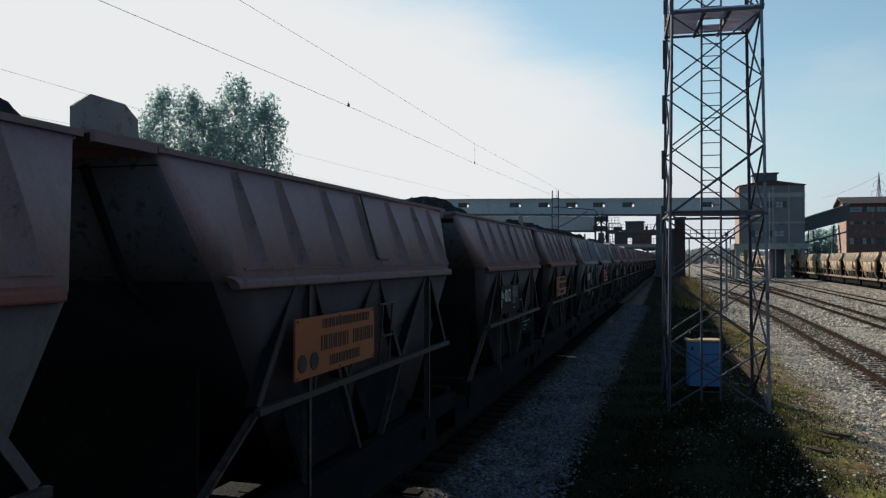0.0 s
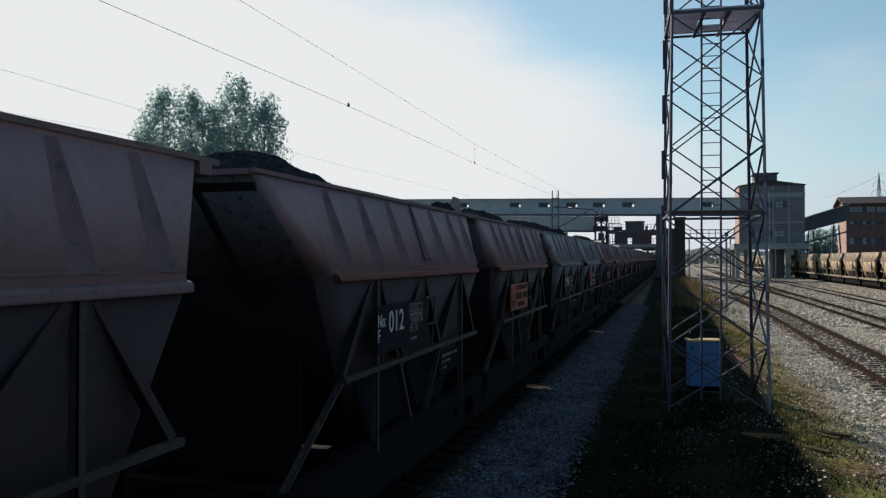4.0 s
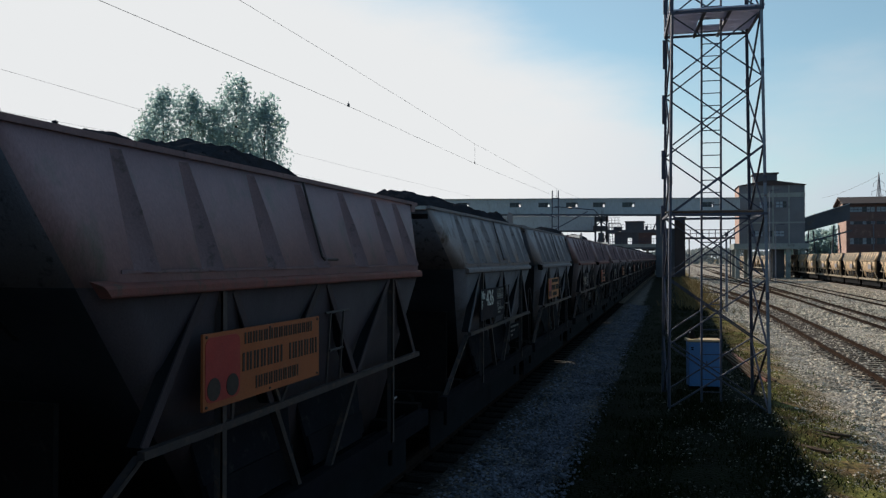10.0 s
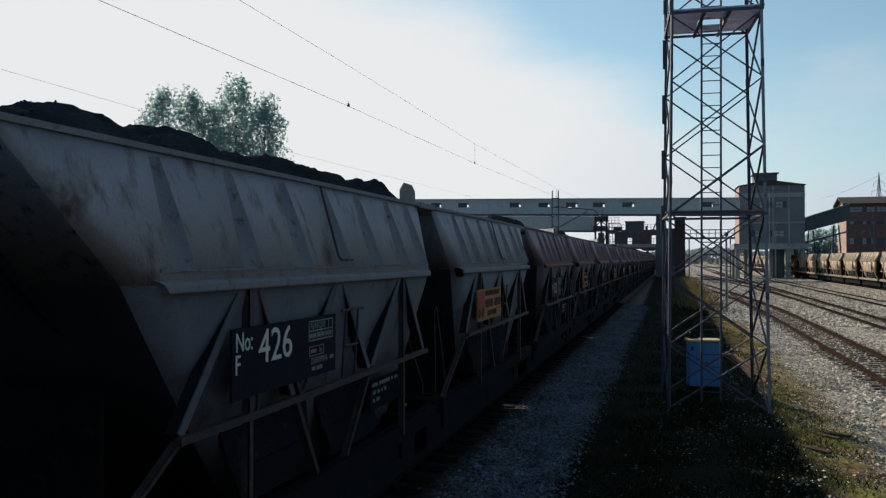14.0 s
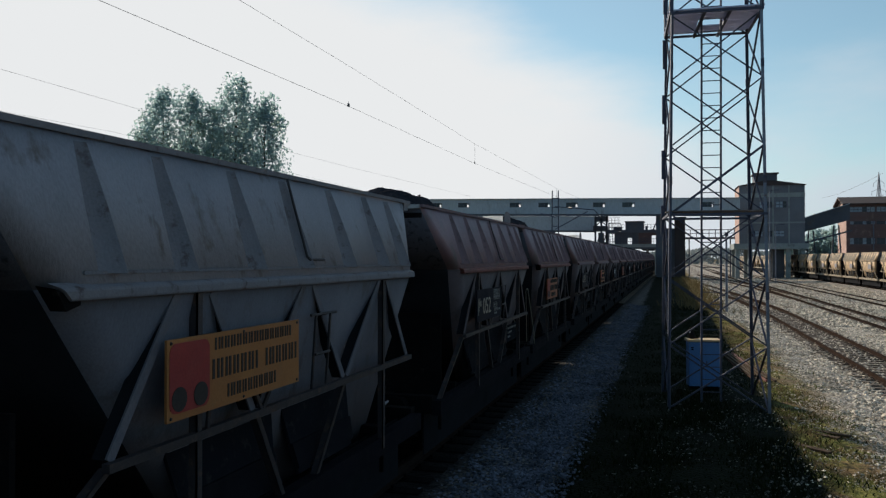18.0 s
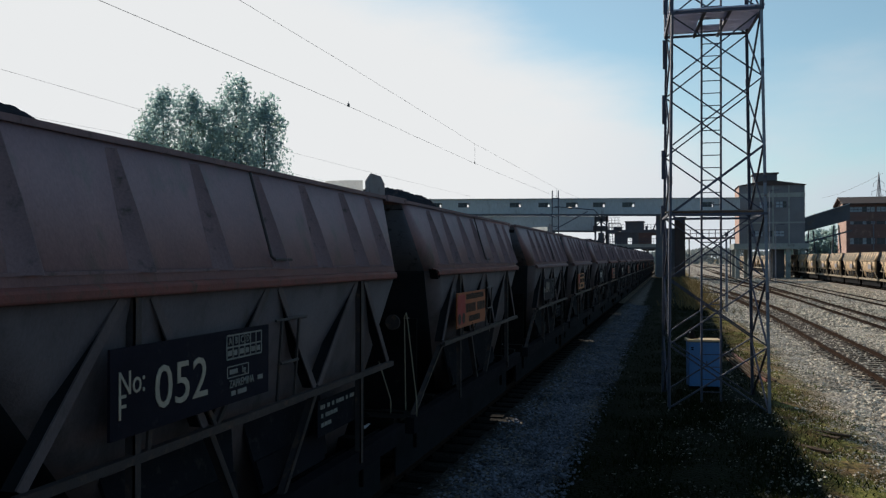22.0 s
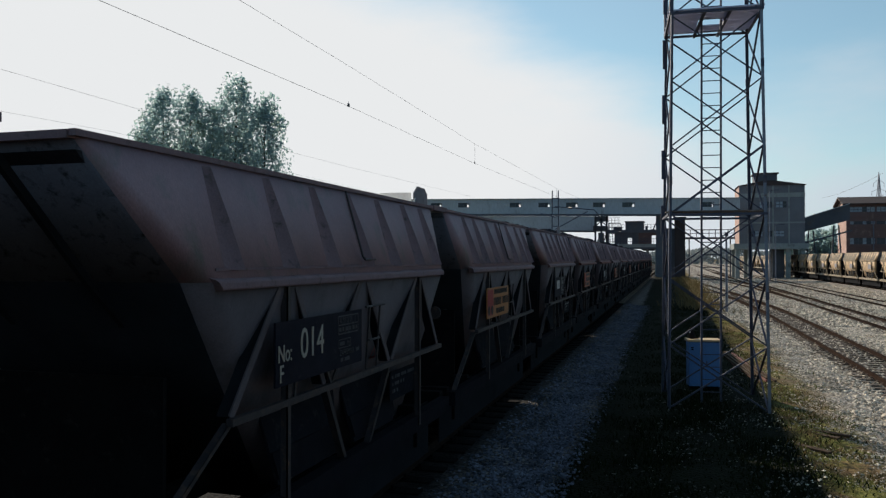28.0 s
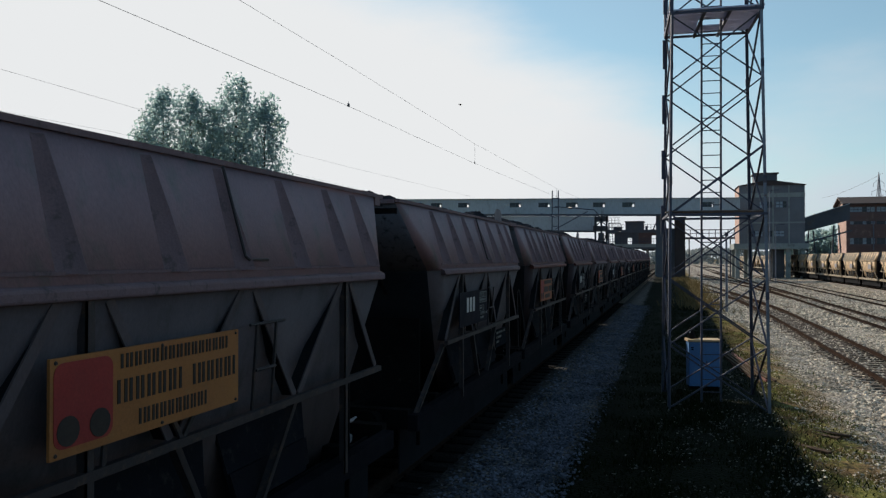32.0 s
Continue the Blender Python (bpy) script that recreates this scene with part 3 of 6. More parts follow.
def grass(name, count, area, height, material, label, seed, width=0.011):
    """Blades of grass in tufts, as one mesh."""
    rng = np.random.default_rng(seed)
    x, y = area(rng, count)
    tuft = np.array([noise.noise((p * 0.9, q * 0.9, 5.0)) for p, q in zip(x, y)])
    keep = tuft > rng.uniform(-0.7, 0.2, count)
    x, y, tuft = x[keep], y[keep], tuft[keep]
    n = len(x)
    z = np.array([ground_height(p, q) for p, q in zip(x, y)]) - 0.02
    h = rng.uniform(height[0], height[1], n) * (0.8 + 0.8 * np.clip(tuft, 0, 1))
    a = rng.uniform(0, 2 * np.pi, n)
    lean = rng.uniform(0.2, 0.9, n) * h
    b = rng.uniform(0, 2 * np.pi, n)
    w = width * rng.uniform(0.7, 1.5, n)
    dx, dy = np.cos(a) * w, np.sin(a) * w
    lx, ly = np.cos(b) * lean, np.sin(b) * lean
    v = np.stack([np.stack([x - dx, y - dy, z], -1), np.stack([x + dx, y + dy, z], -1),
                  np.stack([x + dx * 0.7 + lx * 0.4, y + dy * 0.7 + ly * 0.4, z + h * 0.6], -1), np.stack([x - dx * 0.7 + lx * 0.4, y - dy * 0.7 + ly * 0.4, z + h * 0.6], -1),
                  np.stack([x + lx, y + ly, z + h], -1)], 1)
    k = np.arange(n)[:, None] * 5
    faces = [(q, q + 1, q + 2, q + 3) for q in range(0, n * 5, 5)] + [(q + 3, q + 2, q + 4) for q in range(0, n * 5, 5)]
    ob = new(name, raw_mesh(name, v.reshape(-1, 3), faces, material))
    return tagged(ob, label, "grass", kind="stuff")


# blades darkened along with the shade painted on the turf
grass("grass", 42000, lambda r, n: (np.maximum(r.normal(0.65, 1.2, n), r.normal(-1.55, 0.15, n)), near_biased(r, n, 6, 60)), (0.04, 0.13), M["shade_grass"], "short green grass and weeds on the strip round the tower", 21)
grass("sunny_grass", 26000, lambda r, n: (np.maximum(r.normal(3.1, 0.7, n), r.normal(2.45, 0.15, n)), near_biased(r, n, 8, 60)), (0.02, 0.075), M["grass"], "short yellow-green grass at the sunny edge of the strip", 24)
grass("dry_weeds", 9000, lambda r, n: (r.normal(2.95, 0.5, n), near_biased(r, n, 14, 130)), (0.03, 0.11), M["dry_grass"], "dry straw-coloured weeds along the yard edge", 22, 0.013)
grass("tall_dry_grass", 6000, lambda r, n: (r.normal(2.1, 0.8, n), r.uniform(55, 135, n)), (0.3, 0.8), M["dry_grass"], "tall dry brown grass farther along the strip", 23, 0.03)


# ---- tracks ----
def rail_mesh(path):
    """A flat-bottomed rail swept along (x, y, z of its head) points."""
    prof = ((-0.068, -0.16), (0.068, -0.16), (0.068, -0.145), (0.014, -0.125), (0.014, -0.045), (0.036, -0.032), (0.036, -0.004), (0.028, 0.0), (-0.028, 0.0), (-0.036, -0.004), (-0.036, -0.032), (-0.014, -0.045), (-0.014, -0.125), (-0.068, -0.145))
    bm = bmesh.new()
    rings = []
    for i, p in enumerate(path):
        q, r = Vector(path[max(i - 1, 0)]), Vector(path[min(i + 1, len(path) - 1)])
        d = (r - q).normalized()
        s = Vector((d.y, -d.x, 0)).normalized()
        rings.append([bm.verts.new(Vector(p) + s * a + Vector((0, 0, b))) for a, b in prof])
    for a, b in zip(rings, rings[1:]):
        for k in range(len(prof)):
            bm.faces.new((a[k], a[(k + 1) % len(prof)], b[(k + 1) % len(prof)], b[k]))
    bm.faces.new(rings[0][::-1])
    bm.faces.new(rings[-1])
    return bm


def sleeper_mesh():
    bm = bmesh.new()
    box(bm, -1.28, -0.125, -0.16, 1.28, 0.125, 0.0)
    soften_edges(bm, 0.015, 1)
    for side in (-0.75, 0.75):
        box(bm, side - 0.15, -0.08, 0.0, side + 0.15, 0.08, 0.018)
        for s in (-0.1, 0.1):
            box(bm, side + s - 0.02, -0.03, 0.015, side + s + 0.02, 0.03, 0.06)
    data = bpy.data.meshes.new("sleeper")
    bmesh.ops.recalc_face_normals(bm, faces=bm.faces)
    bm.to_mesh(data)
    bm.free()
    data.materials.append(M["sleeper"])
    return data


SLEEPER = sleeper_mesh()
# sleepers below the train are blackened in place of the shade there
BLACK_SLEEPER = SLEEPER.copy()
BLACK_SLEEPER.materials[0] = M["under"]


def track(name, centre, z, y0, y1, near0, near1, label, steel="railhead"):
    """centre(y) gives x; sleepers from near0 to near1 are single pieces, the rest one mesh."""
    top = thing(name, None, label, "railway track", kind="structure")
    ys = list(np.arange(y0, min(y1, 200), 4.0)) + list(np.arange(max(200, y0), y1 + 1, 40.0))
    for side in (-0.7535, 0.7535):
        part("rail", rail_mesh([(centre(y) + side, y, z) for y in ys]), M[steel], top)
    for y in np.arange(near0, near1, 0.62):
        s = part("sleeper", BLACK_SLEEPER if name == "train_track" else SLEEPER, None, top)
        yy = y + random.uniform(-0.03, 0.03)
        s.location = (centre(yy) + random.uniform(-0.03, 0.03), yy, z - (0.19 if name == "train_track" else 0.165))
        s.rotation_euler = (0, 0, -math.atan(centre(yy + 0.5) - centre(yy - 0.5)) + random.uniform(-0.012, 0.012))
    bm = bmesh.new()
    verts, faces = [], []
    for y in np.arange(near1 + 0.3, min(y1, 230), 0.62):
        k = len(verts)
        for dz in (-0.3, -0.165):
            verts += [(centre(y) - 1.28, y - 0.12, z + dz), (centre(y) + 1.28, y - 0.12, z + dz), (centre(y) + 1.28, y + 0.12, z + dz), (centre(y) - 1.28, y + 0.12, z + dz)]
        faces += [tuple(k + i for i in f) for f in ((4, 5, 6, 7), (0, 1, 5, 4), (1, 2, 6, 5), (2, 3, 7, 6), (3, 0, 4, 7))]
    bm.free()
    if verts:
        rest = part("far_sleepers", raw_mesh("far_sleepers", verts, faces, M["sleeper"]), None, top)
        rest["kind"] = "stuff"
    return top


def bend(x, start, rate):
    return lambda y: x - (max(0.0, y - start) ** 2) * rate


track("train_track", lambda y: TRAIN_X, 0.0, -40, 700, -3, 60, "railway track with rusty rails and dark sleepers in grey ballast")
track("yard_track", bend(6.98, 52, 0.0009), -0.5, 4, 130, 14, 100, "rusty yard track with old timber sleepers in pale gravel", "rusty_rail")
track("yard_track", lambda y: 11.75, -0.5, 10, 500, 38, 90, "rusty yard track half sunk in pale gravel")
track("yard_track", lambda y: 17.0, -0.5, 20, 500, 200, 200, "dark yard track sunk in trodden dirt")
track("wagon_track", lambda y: 24.2, -0.28, 20, 500, 200, 200, "yard track that carries the row of ochre wagons")


# turnout rails that run from the yard tracks over to the train's side
track("turnout_track", lambda y: 6.98 - 0.045 * max(0.0, y - 58) - 0.00016 * max(0.0, y - 58) ** 2, -0.46, 58, 170, 200, 200, "rusty turnout track that branches off across the yard", "rusty_rail")
track("turnout_track", lambda y: 11.75 - 0.0375 * max(0.0, y - 75) - 0.00012 * max(0.0, y - 75) ** 2, -0.45, 75, 190, 200, 200, "rusty turnout track that branches off across the yard", "rusty_rail")


# ---- hopper wagons ----
HALF = 1.543                     # half the width over the ledges
# places along the wagon of the ribs and of the first strut's head, for the two makes that alternate in the train
RIBS = ((-2.57, -1.82, -0.85, 0.04, 1.06, 2.06, 2.80), (-2.56, -1.62, -0.69, 0.22, 1.12, 2.08, 2.84))
FIRST_STRUT, LEDGE_START = (-1.96, -1.84), (-3.05, -2.88)
LEDGE_NODES, BAR_NODES = (-1.65, 0.06, 2.0), (-2.62, -0.88, 0.93, 2.88)
TOP = (-3.95, 3.58, 1.18, 4.0)   # near end, far end, half width, height of the rim
TOPS = ((-3.55, 3.58, *TOP[2:]), (-3.95, 3.48, *TOP[2:]))   # the same for the two makes
MID = (-3.08, 3.03, 1.50, 3.02)
MIDS = (MID, (-3.08, 3.12, *MID[2:]))
LOW = (-1.05, 2.45, 1.00, 0.80)


def frustum(a, b, ca, cb):
    """The four-sided shell between two level rings, its upright corners rounded: (near, far) radii below and above."""
    bm = bmesh.new()
    rings = []
    for (y0, y1, w, z), (near, far) in ((a, ca), (b, cb)):
        ring = []
        for cx, cy, a0 in ((w, y1, 0), (-w, y1, 90), (-w, y0, 180), (w, y0, 270)):
            corner = far if cy == y1 else near
            for k in range(9):
                t = radians(a0 + k * 11.25)
                sx, sy = math.copysign(1, cx), 1 if cy == y1 else -1
                ring.append(bm.verts.new((cx - sx * corner + corner * math.cos(t), cy - sy * corner + corner * math.sin(t), z)))
        rings.append(ring)
    n = len(rings[0])
    for k in range(n):
        bm.faces.new((rings[0][k], rings[0][(k + 1) % n], rings[1][(k + 1) % n], rings[1][k]))
    return bm


def pressed_rib(bm, s, y, lift, broad=1.0):
    """A rib pressed out of the side sheet: it swells slowly towards a sharp crest on its far edge."""
    za, zb = MID[3] + 0.09, TOP[3] - 0.06
    rows = []  # (height, width, lift) from the ledge up
    for z, wide, up in ((za, 0.20, lift), (za + (zb - za) * 0.5, 0.16, lift * 0.8), (zb, 0.11, lift * 0.4)):
        x = side_x(z)
        wide *= broad
        row = [bm.verts.new((s * (x - 0.02), y - wide, z))]
        for k in range(8):
            f = k / 7
            row.append(bm.verts.new((s * (x - 0.004 + up * f ** 2.6), y - wide * (1 - f), z)))
        row.append(bm.verts.new((s * (x + up * 0.9), y + 0.010, z)))
        row.append(bm.verts.new((s * (x - 0.02), y + 0.012, z)))
        rows.append(row)
    for p, q in zip(rows, rows[1:]):
        for k in range(len(p)):
            j = (k + 1) % len(p)
            bm.faces.new((p[k], p[j], q[j], q[k]))
    bm.faces.new(rows[0][::-1])
    bm.faces.new(rows[-1])


def rolled_ledge(bm, s, y0, y1):
    """A bent steel ledge with a rounded lip, cut slantwise at its near end."""
    prof = [(MID[2] - 0.05, 2.955), (HALF - 0.016, 2.955), (HALF - 0.004, 2.96), (HALF, 2.972), (HALF - 0.002, 3.012), (HALF - 0.008, 3.026), (HALF - 0.022, 3.036), (MID[2] - 0.05, 3.062)]
    rings = []
    for y in (y0, y1):
        rings.append([bm.verts.new((s * x, y - ((z - 2.955) * 0.9 if y == y0 else 0.0), z)) for x, z in prof])
    n = len(prof)
    for k in range(n):
        bm.faces.new((rings[0][k], rings[0][(k + 1) % n], rings[1][(k + 1) % n], rings[1][k]))
    bm.faces.new(rings[0][::-1])
    bm.faces.new(rings[1])


def thicken(bm, t):
    bmesh.ops.recalc_face_normals(bm, faces=bm.faces)
    bmesh.ops.solidify(bm, geom=bm.faces[:], thickness=t)
    return bm


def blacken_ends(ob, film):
    """Puts the shade of the sloping hopper ends, with coal dust, into their colour."""
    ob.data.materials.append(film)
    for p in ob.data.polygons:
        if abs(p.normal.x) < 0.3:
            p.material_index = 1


def side_x(z):
    """Half width of the shell's side at a height."""
    if z >= MID[3]:
        return MID[2] + (TOP[2] - MID[2]) * (z - MID[3]) / (TOP[3] - MID[3])
    return MID[2] + (LOW[2] - MID[2]) * (MID[3] - z) / (MID[3] - LOW[3])


def wheel_mesh():
    bm = bmesh.new()
    for s in (-1, 1):
        lathe(bm, [(s * 0.685, 0.485), (s * 0.715, 0.49), (s * 0.72, 0.46), (s * 0.82, 0.45), (s * 0.825, 0.39), (s * 0.78, 0.36), (s * 0.77, 0.16), (s * 0.84, 0.14), (s * 0.84, 0.05)], (0, 0, 0), "x", 28)
        for k in range(4):
            a = math.pi / 2 * k
            box(bm, s * 0.79 - 0.012, 0.25 * math.cos(a) - 0.04, 0.25 * math.sin(a) - 0.04, s * 0.79 + 0.012, 0.25 * math.cos(a) + 0.04, 0.25 * math.sin(a) + 0.04)
    lathe(bm, [(-1.08, 0.06), (-0.8, 0.085), (0.8, 0.085), (1.08, 0.06)], (0, 0, 0), "x", 12)
    data = bpy.data.meshes.new("wheelset")
    bmesh.ops.recalc_face_normals(bm, faces=bm.faces)
    bm.to_mesh(data)
    bm.free()
    data.materials.append(M["under"])
    return data


WHEELSET = wheel_mesh()
RIB_PAINT = {M[k].name: M[k + "_rib"] for k in ("plum", "grey", "pale")}
# ochre ribs take a darker paint that stands for their shadow stripes
RIB_PAINT[M["ochre"].name] = M["ochre_dark"]


def hopper_wagon(label, upper, lower, ledge, frame_mat, lit_end=False, hood=False, sheet=False, rails=False, brake=False, make=0, dark_cap=False, group="wagons of the coal train", full=True):
    """One hopper wagon: its origin lies on the track's centre line at rail height; the side towards +x carries the plate."""
    w = thing("hopper_wagon", None, label, "wagon", group)
    blacken_ends(part("upper_hopper", thicken(frustum(MIDS[make], TOPS[make], (0.30, 0.07), (0.09, 0.05)), 0.03), upper, w, smooth=True), M["end_shade"])
    blacken_ends(part("lower_hopper", thicken(frustum(LOW, (*MIDS[make][:3], MID[3] - 0.004), (0.20, 0.05), (0.30, 0.07)), 0.03), lower, w, smooth=True), M["deep_shade"])
    y0, y1, tw, tz = TOPS[make]
    for s in (-1, 1):
        bm = bmesh.new()
        box(bm, s * tw - 0.028, y0 - 0.03, tz - 0.022, s * tw + 0.028, y1 + 0.03, tz + 0.022)
        soften_edges(bm, 0.012, 1)
        part("top_rim", bm, RIB_PAINT.get(upper.name, upper), w)
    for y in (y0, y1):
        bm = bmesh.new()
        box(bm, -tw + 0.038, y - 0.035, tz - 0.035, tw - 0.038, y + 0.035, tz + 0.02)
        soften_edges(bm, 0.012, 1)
        # lit_end rims carry the sun's gleam in their colour
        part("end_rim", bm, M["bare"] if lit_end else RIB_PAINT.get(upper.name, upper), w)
    sides = (1, -1) if full else (-1,)
    for s in sides:
        # pressed ribs that stand off the leaning side sheets
        for y in RIBS[make]:
            bm = bmesh.new()
            pressed_rib(bm, s, y, 0.10 if full else 0.16, 1.0 if full else 1.7)
            part("rib", bm, RIB_PAINT.get(upper.name, upper), w)
        bm = bmesh.new()
        rolled_ledge(bm, s, LEDGE_START[make] + 0.05, 3.02)
        shelf = part("ledge", bm, RIB_PAINT.get(ledge.name, ledge), w)
        if dark_cap:
            # a solid dark piece stands for the shade inside the open ledge
            bm = bmesh.new()
            yc = LEDGE_START[make]
            hexa(bm, [(s * (MID[2] - 0.09), yc + 0.02, 2.90), (s * (HALF - 0.02), yc + 0.02, 2.90), (s * (HALF - 0.02), yc + 0.13, 2.93), (s * (MID[2] - 0.09), yc + 0.13, 2.93),
                      (s * (MID[2] - 0.09), yc - 0.09, 3.05), (s * (HALF - 0.03), yc - 0.05, 3.03), (s * (HALF - 0.02), yc + 0.13, 2.953), (s * (MID[2] - 0.09), yc + 0.13, 2.953)])
            soften_edges(bm, 0.008, 2)
            part("ledge_end", bm, M["under"], shelf, "dark plug for the shaded open end of the ledge")
        bm = bmesh.new()
        beam(bm, (s * (side_x(3.10) + 0.008), -2.85, 3.115), (s * (side_x(3.10) + 0.008), 3.0, 3.115), 0.010, 0.022)
        part("seam_strip", bm, RIB_PAINT.get(upper.name, upper), w)
        x_bar = s * (HALF - 0.045)
        bm = bmesh.new()
        beam(bm, (x_bar, BAR_NODES[0] - 0.06, 1.92), (x_bar, BAR_NODES[3] + 0.06, 1.92), 0.06, 0.058)
        soften_edges(bm, 0.01, 1)
        part("waist_bar", bm, frame_mat, w)
        xo, xi = s * (HALF - 0.07), s * (HALF - 0.08)
        zig = ((FIRST_STRUT[make], BAR_NODES[0]), (LEDGE_NODES[0] + 0.10, BAR_NODES[1] - 0.05), (LEDGE_NODES[1] - 0.09, BAR_NODES[1] + 0.05), (LEDGE_NODES[1] + 0.10, BAR_NODES[2] - 0.04), (LEDGE_NODES[2] - 0.10, BAR_NODES[2] + 0.04), (LEDGE_NODES[2] + 0.12, BAR_NODES[3]))
        for ya, yb in zig:
            bm = bmesh.new()
            beam(bm, (xo + s * 0.008, ya, 2.95), (xi + s * 0.008, yb, 1.95), 0.014, 0.072)
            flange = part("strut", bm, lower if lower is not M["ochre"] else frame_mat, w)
            if full:
                bm = bmesh.new()
                beam(bm, (xo - s * 0.06, ya, 2.95), (xi - s * 0.06, yb, 1.95), 0.12, 0.016)
                # the web's shaded face is painted black
                part("strut_web", bm, M["deep_shade"], flange)
        for ya, yb in ((BAR_NODES[0], -3.85), (BAR_NODES[1], -0.38), (BAR_NODES[2], 0.32)):
            bm = bmesh.new()
            angle_iron(bm, (xi, ya, 1.90), (s * (HALF - 0.1), yb, 1.08), 0.07, 0.012, (0, 1, 0), (-s, 0, 0))
            part("lower_strut", bm, frame_mat, w)
        for y in (LEDGE_NODES[0] - 0.12, LEDGE_NODES[2] - 0.06):
            bm = bmesh.new()
            angle_iron(bm, (s * (HALF - 0.03), y, 2.95), (s * (HALF - 0.03), y, 0.95), 0.068, 0.012, (0, 1, 0), (-s, 0, 0))
            part("post", bm, frame_mat, w)
        bm = bmesh.new()
        box(bm, s * (HALF - 0.19), -4.02, 0.86, s * (HALF - 0.05), 3.45, 1.08)
        soften_edges(bm, 0.02, 2)
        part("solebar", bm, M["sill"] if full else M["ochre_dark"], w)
        # added dark plate that hides the sunlit ground beyond the wheels
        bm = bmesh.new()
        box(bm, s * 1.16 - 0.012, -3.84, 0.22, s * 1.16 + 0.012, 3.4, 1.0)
        part("axle_guard", bm, M["deep_shade"], w)
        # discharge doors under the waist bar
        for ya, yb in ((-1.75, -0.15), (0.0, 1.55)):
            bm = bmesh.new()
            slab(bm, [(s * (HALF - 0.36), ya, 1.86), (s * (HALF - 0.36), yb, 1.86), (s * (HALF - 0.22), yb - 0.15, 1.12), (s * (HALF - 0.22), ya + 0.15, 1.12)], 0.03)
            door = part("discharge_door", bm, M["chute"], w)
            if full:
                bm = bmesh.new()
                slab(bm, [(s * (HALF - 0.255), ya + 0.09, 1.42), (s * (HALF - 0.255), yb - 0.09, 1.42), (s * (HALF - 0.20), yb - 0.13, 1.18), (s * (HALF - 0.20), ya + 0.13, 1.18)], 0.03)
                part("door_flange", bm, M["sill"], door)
        for y in (-2.2, 2.2):
            bm = bmesh.new()
            box(bm, s * 1.02 - 0.09, y - 0.17, 0.34, s * 1.02 + 0.09, y + 0.17, 0.62)
            soften_edges(bm, 0.03, 2)
            part("axle_box", bm, M["under"], w)
            bm = bmesh.new()
            for k in range(5):
                box(bm, s * 1.02 - 0.05, y - 0.56 + 0.09 * k, 0.63 + 0.028 * k, s * 1.02 + 0.05, y + 0.56 - 0.09 * k, 0.655 + 0.028 * k)
            part("leaf_spring", bm, M["under"], w)
    for s in (1,) if full else ():
        # climbing irons: a grab rod on the side sheet and a ladder under the ledge
        bm = bmesh.new()
        xa, xb = side_x(3.3) + 0.10, side_x(3.92) + 0.09
        tube(bm, [(s * xb, -0.02, 3.95), (s * xa, -0.02, 3.22), (s * (xa + 0.01), 0.02, 3.19), (s * (xa + 0.01), 0.32, 3.19)], 0.013, 6)
        part("grab_rod", bm, frame_mat, w)
        bm = bmesh.new()
        for y in (0.14, 0.46):
            beam(bm, (s * (HALF - 0.02), y, 2.66), (s * (HALF - 0.07), y, 1.93), 0.02, 0.024)
        for z in (2.66, 2.28):
            tube(bm, [(s * (HALF - 0.03), 0.05 if z > 2.6 else 0.14, z), (s * (HALF - 0.03), 0.62 if z > 2.6 else 0.46, z)], 0.014, 6)
        part("side_ladder", bm, frame_mat, w)
        for y, dy in ((-0.95, 0.1), (-0.72, -0.1), (-1.62, 0.0)):
            bm = bmesh.new()
            beam(bm, (s * (HALF - 0.03), y, 2.09), (s * (HALF - 0.04), y + dy, 1.95), 0.02, 0.035)
            part("plate_bracket", bm, frame_mat, w)
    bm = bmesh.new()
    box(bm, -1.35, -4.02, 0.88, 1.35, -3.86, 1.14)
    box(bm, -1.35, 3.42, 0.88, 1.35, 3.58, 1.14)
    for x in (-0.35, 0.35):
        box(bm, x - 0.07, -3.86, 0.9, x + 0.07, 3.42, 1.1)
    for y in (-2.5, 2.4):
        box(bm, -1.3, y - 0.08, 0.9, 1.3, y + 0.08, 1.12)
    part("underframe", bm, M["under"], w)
    # end stiffeners, and added dark plates that blacken the space under the hopper ends
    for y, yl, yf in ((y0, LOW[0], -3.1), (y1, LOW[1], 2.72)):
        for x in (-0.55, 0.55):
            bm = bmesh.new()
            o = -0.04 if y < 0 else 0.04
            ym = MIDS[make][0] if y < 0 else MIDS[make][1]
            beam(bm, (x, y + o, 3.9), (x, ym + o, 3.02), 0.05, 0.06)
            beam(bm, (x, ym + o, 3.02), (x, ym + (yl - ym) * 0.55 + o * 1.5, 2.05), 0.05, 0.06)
            part("end_stiffener", bm, M["deep_shade"], w)
        # added dark plate that closes the view under the hopper end
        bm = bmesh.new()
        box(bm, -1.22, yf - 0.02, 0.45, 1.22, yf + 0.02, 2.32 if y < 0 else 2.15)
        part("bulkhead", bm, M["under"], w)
    for y, d in ((-4.02, -1), (3.58, 1)):
        for x in (-0.875, 0.875):
            bm = bmesh.new()
            lathe(bm, [(0, 0.11), (d * 0.22, 0.10), (d * 0.22, 0.075), (d * 0.32, 0.075), (d * 0.325, 0.19), (d * 0.35, 0.18)][:: 1 if d > 0 else -1], (x, y, 1.0), "y", 14)
            if full or y < 0:
                part("buffer", bm, M["under"], w)
            else:
                bm.free()
    bm = bmesh.new()
    beam(bm, (0, -4.3, 0.98), (0, -4.0, 0.98), 0.07, 0.12)
    tube(bm, [(0.0, -4.3, 0.98), (0.05, -4.36, 0.8), (0.0, -4.28, 0.66)], 0.03, 6)
